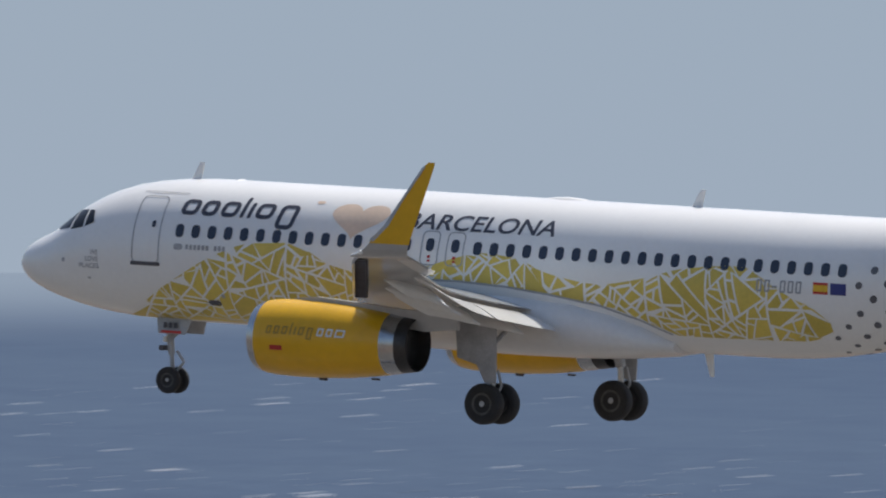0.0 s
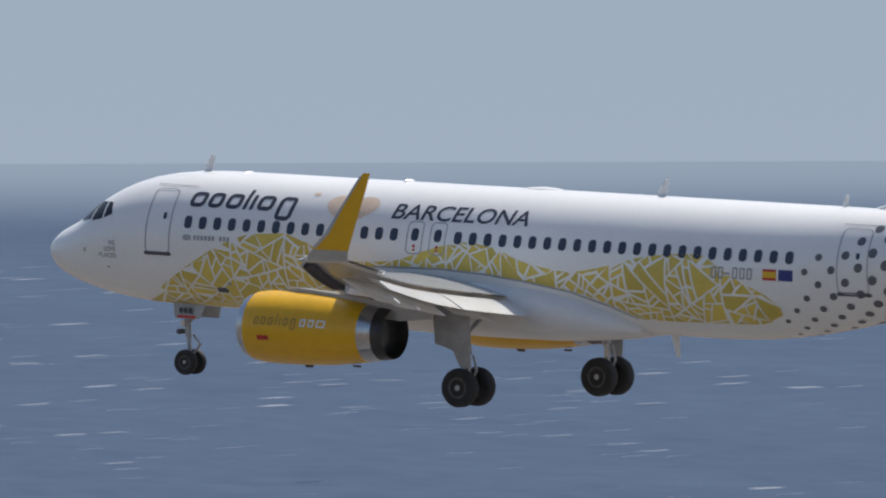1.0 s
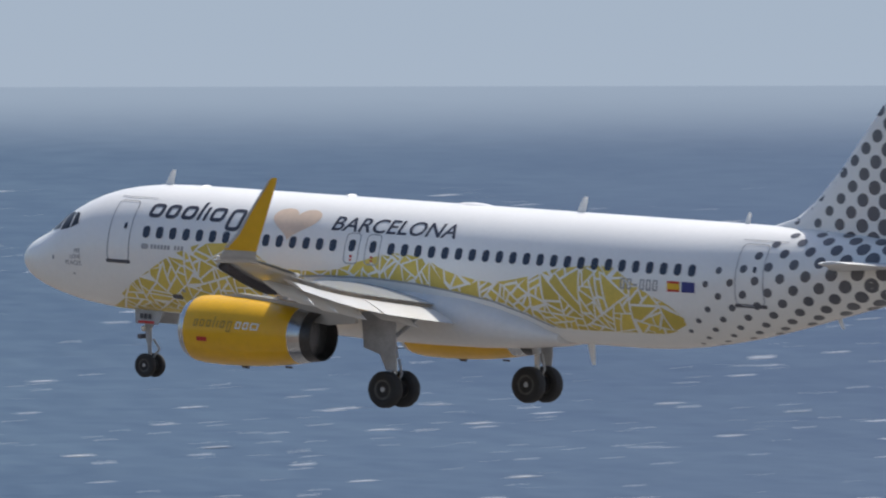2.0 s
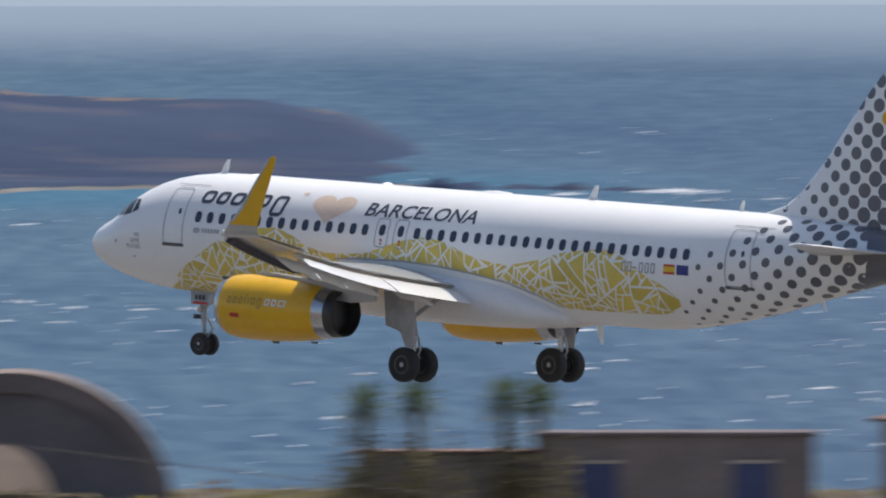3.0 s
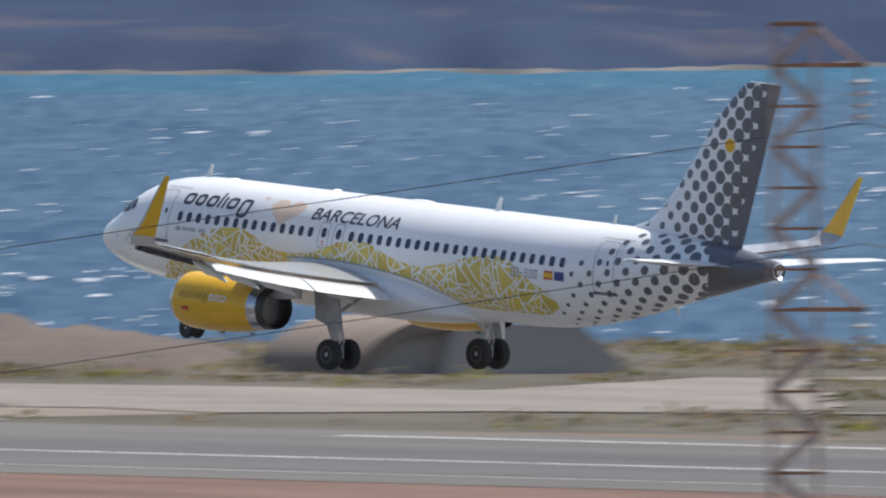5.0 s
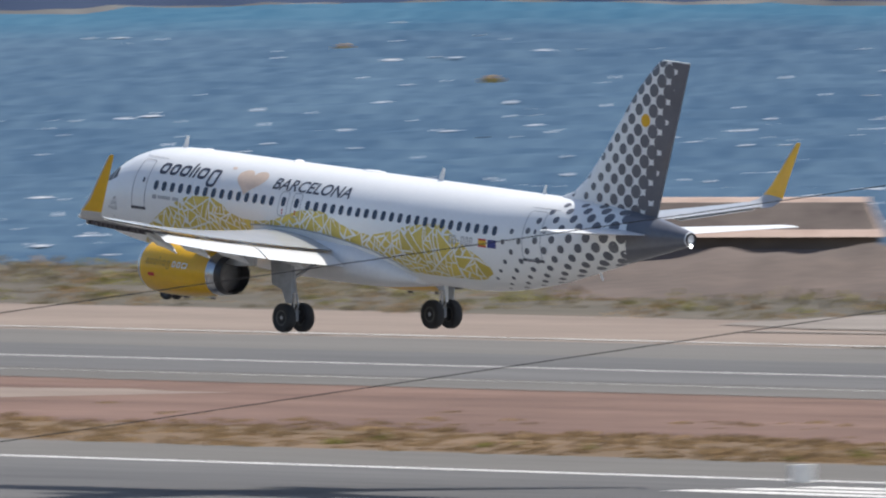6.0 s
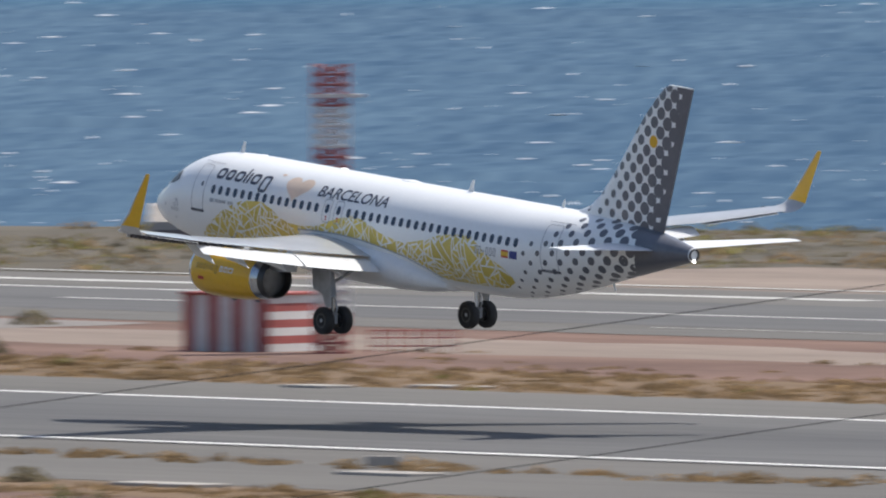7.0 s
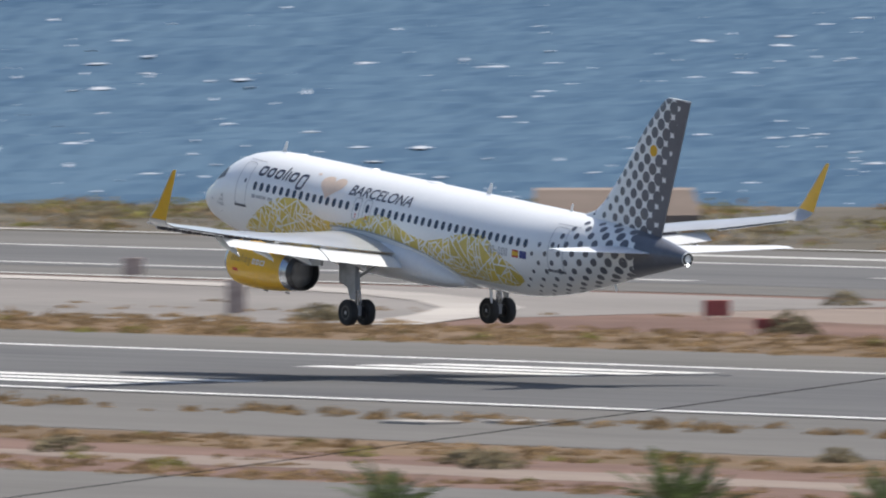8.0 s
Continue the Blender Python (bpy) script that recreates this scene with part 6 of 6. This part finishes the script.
def build_houses():
    # a long flat-roofed house with blue doors and palms
    x, y = HOUSE_A
    az = math.degrees(math.atan2(-x, y))
    s = thing("flat_roofed_house", "long low ochre house with a flat parapet roof and blue doors", "house", (x, y, -.35), az)
    W, H = HOUSE_A_SIZE
    bm = bmesh.new()
    box(bm, -W / 2, W / 2, 0, 8, 0, H)
    part("wall", bm, STUCCO, s, "ochre stucco walls", smooth=False)
    bm = bmesh.new()
    box(bm, -W / 2 - .25, W / 2 + .25, -.3, 8.25, H, H + .22, .04)
    part("parapet", bm, SHELTERDARK, s, "dark coping along the roof")
    for u in (-.28, .28):
        bm = bmesh.new()
        box(bm, W * u - 1.1, W * u + 1.1, -.10, -.02, .2, H - 1.5)
        part("garage_door", bm, SHUTTER, s, "faded blue door", smooth=False)
        bm = bmesh.new()
        box(bm, W * u - 1.3, W * u + 1.3, -.14, -.02, H - 1.5, H - 1.3)
        part("lintel", bm, STUCCOPALE, s, smooth=False)
    bm = bmesh.new()
    box(bm, -W * 1.15, -W / 2 - .02, 1.0, 7, 0, H - .95)
    lean = part("side_wing", bm, STUCCO, s, "lower brownish side wing", smooth=False)
    bm = bmesh.new()
    box(bm, -W * 1.17, -W / 2 - .02, .8, 7.2, H - .95, H - .78, .03)
    part("roof", bm, ROOFTILE, lean)
    # a villa with a low red hipped roof
    x, y = HOUSE_B
    az = math.degrees(math.atan2(-x, y))
    s = thing("villa", "pale stucco villa with a low red tiled roof", "house", (x, y, -.35), az + 14)
    W, H = HOUSE_B_SIZE
    bm = bmesh.new()
    box(bm, -W / 2, W / 2, 0, 11, 0, H)
    part("wall", bm, STUCCO, s, "brownish stucco walls", smooth=False)
    bm = bmesh.new()
    loft(bm, [[(-W / 2 - .6, -.6, H), (W / 2 + .6, -.6, H), (W / 2 + .6, 11.6, H), (-W / 2 - .6, 11.6, H)], [(-W / 2 - .6, -.6, H + .2), (W / 2 + .6, -.6, H + .2), (W / 2 + .6, 11.6, H + .2), (-W / 2 - .6, 11.6, H + .2)], [(-W / 2 + 4.5, 5, H + 1.5), (W / 2 - 4.5, 5, H + 1.5), (W / 2 - 4.5, 6, H + 1.5), (-W / 2 + 4.5, 6, H + 1.5)]])
    roof = part("roof", bm, ROOFTILE, s, "low red tiled hip roof", smooth=False)
    bm = bmesh.new()
    for k in range(26):
        px = -W / 2 + W * (k + .5) / 26
        tube(bm, (px, -.62, H + .22), (px * .62, 4.9, H + 1.52), .09, k=6)
    tagged(part("tiling", bm, ROOFTILE, roof, "rows of red tiles"), kind="stuff")
    bm = bmesh.new()
    box(bm, -W / 2 - .02, W / 2 + .02, -.12, -.02, H - .75, H - .05)
    part("fascia", bm, STUCCOPALE, s, "pale band under the eaves", smooth=False)
    for u in (-.3, 0, .3):
        bm = bmesh.new()
        box(bm, W * u - .9, W * u + .9, -.08, -.02, H - 2.6, H - 1.1)
        win = part("window", bm, GLASSDARK, s, "dark window", smooth=False)
        bm = bmesh.new()
        box(bm, W * u - 1.0, W * u + 1.0, -.16, -.02, H - 2.72, H - 2.6)
        part("sill", bm, STUCCOPALE, win, smooth=False)
    bm = bmesh.new()
    box(bm, W / 2 - 2.2, W / 2 + 1.6, -1.6, -.13, 0, H - .8)
    part("porch", bm, STUCCOPALE, s, "sunlit pale porch", smooth=False)


def frond(rng, ln, droop):
    """One palm frond, its leaflets hanging off a bent rib, along +x."""
    verts, faces = [], []
    k = 14
    rib = []
    for i in range(k + 1):
        t = i / k
        rib.append(Vector((ln * t * (1 - .22 * t * droop), 0, ln * (.55 * t - (.42 + .5 * droop) * t * t))))
    for i in range(k):
        a, b = rib[i], rib[i + 1]
        j = len(verts)
        w = .035 * (1 - i / k) + .01
        verts += [a + Vector((0, -w, 0)), a + Vector((0, w, 0)), b + Vector((0, w * .8, 0)), b + Vector((0, -w * .8, 0))]
        faces.append((j, j + 1, j + 2, j + 3))
        if i > 1:
            for sd in (-1, 1):
                for h in (0, .5):
                    p = a.lerp(b, h)
                    l2 = ln * .24 * math.sin(math.pi * min(1, (i + 1) / k) * .9 + .15) * rng.uniform(.85, 1.1)
                    tip = p + Vector((l2 * .55, sd * l2 * .8, -l2 * rng.uniform(.15, .45)))
                    j = len(verts)
                    verts += [p, p + Vector((.07, sd * .02, 0)), tip]
                    faces.append((j, j + 1, j + 2))
    return verts, faces


def build_palm(x, y, top, label, seed, ln=2.3, fan=34):
    rng = random.Random(seed)
    p = thing("palm_tree", label, "palm", (x, y, ground_z(x, y) - .4), rng.uniform(0, 360), group="palms")
    h = top - ground_z(x, y) + .4 - ln * .25
    bm = bmesh.new()
    rings = []
    for i in range(15):
        t = i / 14
        r = .30 - .10 * t + (.05 if i % 2 else 0) + (.12 if t > .93 else 0)
        cx = .5 * math.sin(t * 1.3) * (.4 if seed % 2 else -.4)
        rings.append([(cx + r * math.cos(2 * math.pi * k / 10), r * math.sin(2 * math.pi * k / 10), h * t) for k in range(10)])
    cx = rings[-1][0][0] - .37
    loft(bm, rings)
    part("trunk", bm, BARK, p, "ringed brown trunk")
    verts, faces = [], []
    for k in range(fan):
        lift = k / fan
        v, f = frond(rng, ln * rng.uniform(.8, 1.1), .1 + 1.1 * lift)
        m = Matrix.Translation((cx, 0, h)) @ Matrix.Rotation(k * 2.399 + rng.uniform(-.2, .2), 4, "Z") @ Matrix.Rotation(-(1.15 - 1.75 * lift), 4, "Y")
        b = len(verts)
        verts += [m @ q for q in v]
        faces += [tuple(b + i for i in q) for q in f]
    raw("crown", verts, faces, PALMLEAF, p)


def build_localizer():
    """Red and white striped hut with a lattice-thin mast beside it."""
    x, y = HUT
    az = math.degrees(math.atan2(-x, y))
    s = thing("striped_hut", "red and white striped equipment hut", "hut", (x, y, -.05), az - 35)
    H = HUT_H
    a, b = HUT_SIDES
    for i in range(7):
        bm = bmesh.new()
        box(bm, -a + a * i / 7, -a + a * (i + 1) / 7 - .002, 0, b, 0, H)
        part("upright_panel", bm, (REDFADE, WHITEFADE)[i % 2], s, smooth=False)
    for i in range(7):
        bm = bmesh.new()
        box(bm, .004, .14, -.03, b + .03, H * i / 7, H * (i + 1) / 7 - .002)
        part("cross_panel", bm, (WHITEFADE, REDFADE)[i % 2], s, smooth=False)
    bm = bmesh.new()
    box(bm, -a - .12, .26, -.12, b + .12, H, H + .14, .03)
    part("roof", bm, REDFADE, s, "flat red roof")
    x, y = MAST
    s = thing("striped_mast", "tall red and white lattice mast with platforms", "mast", (x, y, -.05), az)
    n, hw = 7, .82
    seg = MAST_H / n
    for i in range(n):
        m = (WHITEFADE, REDFADE)[(i + n) % 2]
        bm = bmesh.new()
        z0, z1 = seg * i, seg * (i + 1)
        for px in (-hw, hw):
            for py in (-hw, hw):
                tube(bm, (px, py, z0), (px, py, z1), .075, k=6)
        k = 4
        for q in range(k):
            za, zb = z0 + seg * q / k, z0 + seg * (q + 1) / k
            for (p1, p2) in (((-hw, -hw), (hw, -hw)), ((hw, -hw), (hw, hw)), ((hw, hw), (-hw, hw)), ((-hw, hw), (-hw, -hw))):
                tube(bm, (*p1, za), (*p2, zb), .045, k=5)
                tube(bm, (*p2, za), (*p1, zb), .045, k=5)
                tube(bm, (*p1, za), (*p2, za), .05, k=5)
        for px in (-.42, 0, .42):
            tube(bm, (px, 0, z0), (px, 0, z1), .07, k=6)
        part("lattice_section", bm, m, s)
    for z in (MAST_H * .885, MAST_H * .56):
        bm = bmesh.new()
        box(bm, -hw - .25, hw + .75, -hw - .25, hw + .25, z, z + .16)
        part("platform", bm, WHITEFADE, s, "white walkway", smooth=False)
    f = thing("striped_fence", "low red and white safety fence", "fence", (x, y, -.05), az)
    for k in range(11):
        px = 1.9 + .42 * k
        bm = bmesh.new()
        tube(bm, (px, .5, 0), (px, .5, 1.15), .04, k=5)
        part("post", bm, (REDFADE, WHITEFADE)[k % 2], f)
    for z in (.35, .75, 1.1):
        bm = bmesh.new()
        tube(bm, (1.9, .5, z), (6.1, .5, z), .035, k=5)
        part("rail", bm, REDFADE, f)


def build_foreground():
    # a plain steel pole that crosses the view close by
    x, y = at_az(POLE_AZ, POLE_R)
    g = ground_z(x, y) - .4
    p = thing("steel_pole", "tall plain galvanised steel pole", "pole", (x, y, g), 0)
    bm = bmesh.new()
    turned(bm, [(-.2, .13), (6, .115), (12, .10), (18, .082)], 20, "z")
    part("shaft", bm, GALV, p, "grey galvanised shaft")
    bm = bmesh.new()
    box(bm, -.22, .22, -.22, .22, -.1, .05, .02)
    part("base_plate", bm, GALV, p)
    # a small lattice power pylon
    x, y = at_az(PYLON_AZ, PYLON_R)
    g = ground_z(x, y) - .4
    p = thing("lattice_pylon", "small rusty lattice power pylon with insulators", "pylon", (x, y, g), PYLON_AZ)
    hgt = PYLON_TOP - g
    hw = .29
    for px in (-hw, hw):
        for py in (-hw, hw):
            bm = bmesh.new()
            tube(bm, (px * 1.5, py * 1.5, 0), (px, py, hgt), .04, k=5)
            part("leg", bm, RUSTPALE, p, "pale rusty angle-iron leg")
    bm = bmesh.new()
    box(bm, -hw - .04, hw + .04, -hw - .04, hw + .04, hgt, hgt + .05)
    body = part("lacing", bm, RUST, p, "rusty lacing bars and cap", smooth=False)
    z, i = hgt, 0
    while z > .7:
        bm = bmesh.new()
        q = hw * (1 + .5 * (1 - z / hgt))
        box(bm, -q - .08, q + .08, -q - .03, -q + .03, z - .022, z + .022)
        part("cross_bar", bm, RUST, body, "orange rusty cross bar", smooth=False)
        # broad flat lacing bars, leaning one way and then the other
        for py in (-q, q):
            a, b = (-q, q) if i % 2 else (q, -q)
            bm = bmesh.new()
            loft(bm, [[(u - .085, py + d, zz) for u, zz in ((a, z), (b, z - .6))] + [(u + .085, py + d, zz) for u, zz in ((b, z - .6), (a, z))] for d in (-.012, .012)])
            part("lacing_bar", bm, RUSTPALE, body, smooth=False)
        bm = bmesh.new()
        for px in (-q, q):
            tube(bm, (px, -q if i % 2 else q, z), (px, q if i % 2 else -q, z - .6), .04, k=5)
        part("brace", bm, RUSTPALE, body, smooth=False)
        z -= .6
        i += 1
    for zz, side in ((hgt - .6, 1), (hgt - 4.2, 1)):
        bm = bmesh.new()
        box(bm, min(0, side * 1.3), max(0, side * 1.05), -.05, .05, zz - .03, zz + .04)
        tube(bm, (side * 1.0, 0, zz), (side * .3, 0, zz + .55), .03, k=5)
        arm = part("arm", bm, RUST, p, "rusty cross-arm", smooth=False)
        bm = bmesh.new()
        for k in range(4):
            turned(bm, [(zz - .28 - .17 * k, .05), (zz - .24 - .17 * k, .17), (zz - .20 - .17 * k, .06)], 10, "z", (side * .96, 0, 0))
        tube(bm, (side * .96, 0, zz), (side * .96, 0, zz - .85), .025, k=6)
        part("insulator_string", bm, INSULATOR, arm, "grey string of insulator discs")
    # the wires leave it both ways, falling away
    for tilt0, tilt_l, tilt_r in ((-.421, -2.18, -1.31), (-.75, -2.56, -1.62)):
        for az2, t2 in ((PYLON_AZ + 12.6, tilt_l), (PYLON_AZ - 7.5, tilt_r)):
            sx, sy = at_az(PYLON_AZ - .18, PYLON_R)
            ex, ey = at_az(az2, PYLON_R * 1.06)
            a = Vector((sx, sy, H_EYE + PYLON_R * math.tan(radians(tilt0))))
            b = Vector((ex, ey, H_EYE + PYLON_R * 1.06 * math.tan(radians(t2))))
            cu = bpy.data.curves.new("power_line", "CURVE")
            cu.dimensions, cu.bevel_depth, cu.bevel_resolution = "3D", .008, 1
            sp = cu.splines.new("POLY")
            sp.points.add(24)
            for k in range(25):
                q = a.lerp(b, k / 24)
                sp.points[k].co = (q.x, q.y, q.z - .5 * k / 24 * (1 - k / 24), 1)
            cu.materials.append(CABLE)
            tagged(new("power_line", cu), "thin black power line falling away from the pylon", "cable", "power lines")


def build_small():
    # fish-farm rafts and a buoy out on the water
    for az, dep, w, label in RAFTS:
        r = 1500
        for _ in range(60):
            r = .7 * r + .3 * (H_EYE - sea_z(r)) / dep
        x, y = at_az(az, r)
        s = thing("raft", label, "raft", (x, y, sea_z(r) + float(wave_z(x, y)) + .3), az + 12, group="rafts on the bay")
        bm = bmesh.new()
        loft(bm, [[(w * u * q, .9 * v * q, zz) for u, v in ((-1, -1), (1, -1), (1.15, 0), (1, 1), (-1, 1), (-1.1, 0))] for q, zz in ((.85, -.1), (1, .28), (.98, .42))])
        part("hull", bm, ORANGE, s, "ochre orange hull")
        bm = bmesh.new()
        box(bm, -w * .4, w * .35, -.5, .5, .42, .8, .06)
        part("cabin", bm, ORANGE, s)
    # a tan hangar with sloping ends by the shore, beyond it a pale block with a dark base
    for (x, y), w, h, label, cat, m in HANGARS:
        az = math.degrees(math.atan2(-x, y))
        s = thing(cat, label, cat.replace("_", " "), (x, y, -.35), az)
        bm = bmesh.new()
        loft(bm, [[(-w, 0, 0), (w, 0, 0), (w, 14, 0), (-w, 14, 0)], [(-w * .985, .3, h * .55), (w * 1.0, .3, h * .55), (w * 1.0, 13.7, h * .55), (-w * .985, 13.7, h * .55)], [(-w * .97, 2.5, h), (w * .9, 2.5, h), (w * .9, 12, h), (-w * .97, 12, h)]])
        part("shell", bm, m, s, smooth=False)
        if cat == "shelter_hall":
            bm = bmesh.new()
            loft(bm, [[(-w * 1.04, -.6, h * .5), (w * 1.04, -.6, h * .5), (w * 1.04, 14.6, h * .5), (-w * 1.04, 14.6, h * .5)], [(-w * .8, 5.5, h * 1.06), (w * .9, 5.5, h * 1.06), (w * .9, 10, h * 1.06), (-w * .8, 10, h * 1.06)]])
            part("roof", bm, HALLROOF, s, "pale tan sloping roof", smooth=False)
        bm = bmesh.new()
        box(bm, -w * .9, w * .7, -.08, -.02, .1, h * .32)
        part("base_band", bm, SHELTERDARK, s, "dark lower wall", smooth=False)
    for (x, y), ln in SLABS:
        s = thing("concrete_slab", "pale flat concrete slab in the grass", "slab", (x, y, -.06), 4, group="slabs beside the runway")
        bm = bmesh.new()
        box(bm, -ln / 2, ln / 2, -.9, .9, 0, .16, .03)
        part("slab", bm, CONCRETE, s)
    # runway-side boxes and signs
    for (x, y), w, h, name, label, m in BOXES:
        az = math.degrees(math.atan2(-x, y))
        s = thing(name, label, name.replace("_", " "), (x, y, -.05), az + 10, group="airfield boxes")
        bm = bmesh.new()
        box(bm, -w / 2, w / 2, -.15, .15, .22, h, .02)
        part("panel", bm, m, s)
        for u in (-.36, .36):
            bm = bmesh.new()
            tube(bm, (w * u, 0, 0), (w * u, 0, .25), .05, k=6)
            part("leg", bm, GALV, s)


build_ground()
build_sea()
build_haze()
build_veil()
build_peninsula()
build_reef()
build_bank()
WHITECAPS = build_whitecaps()
build_airfield()
build_shelters()
build_houses()
for px, py, top, label, seed, ln, fan in PALMS:
    build_palm(px, py, top, label, seed, ln, fan)
build_localizer()
build_small()
build_foreground()
build_scrub()
AIRLINER = build_airliner()


def motions():
    walk(AIRLINER, [(t, flight(x, y, z, yaw, pitch, roll)) for t, x, y, z, yaw, pitch, roll in FLIGHT])
    walk(WHITECAPS, [(0.0, pose(0, 0, 0)), (4.0, pose(.5, -.6, 0)), (8.0, pose(1.0, -1.2, 0))])


motions()
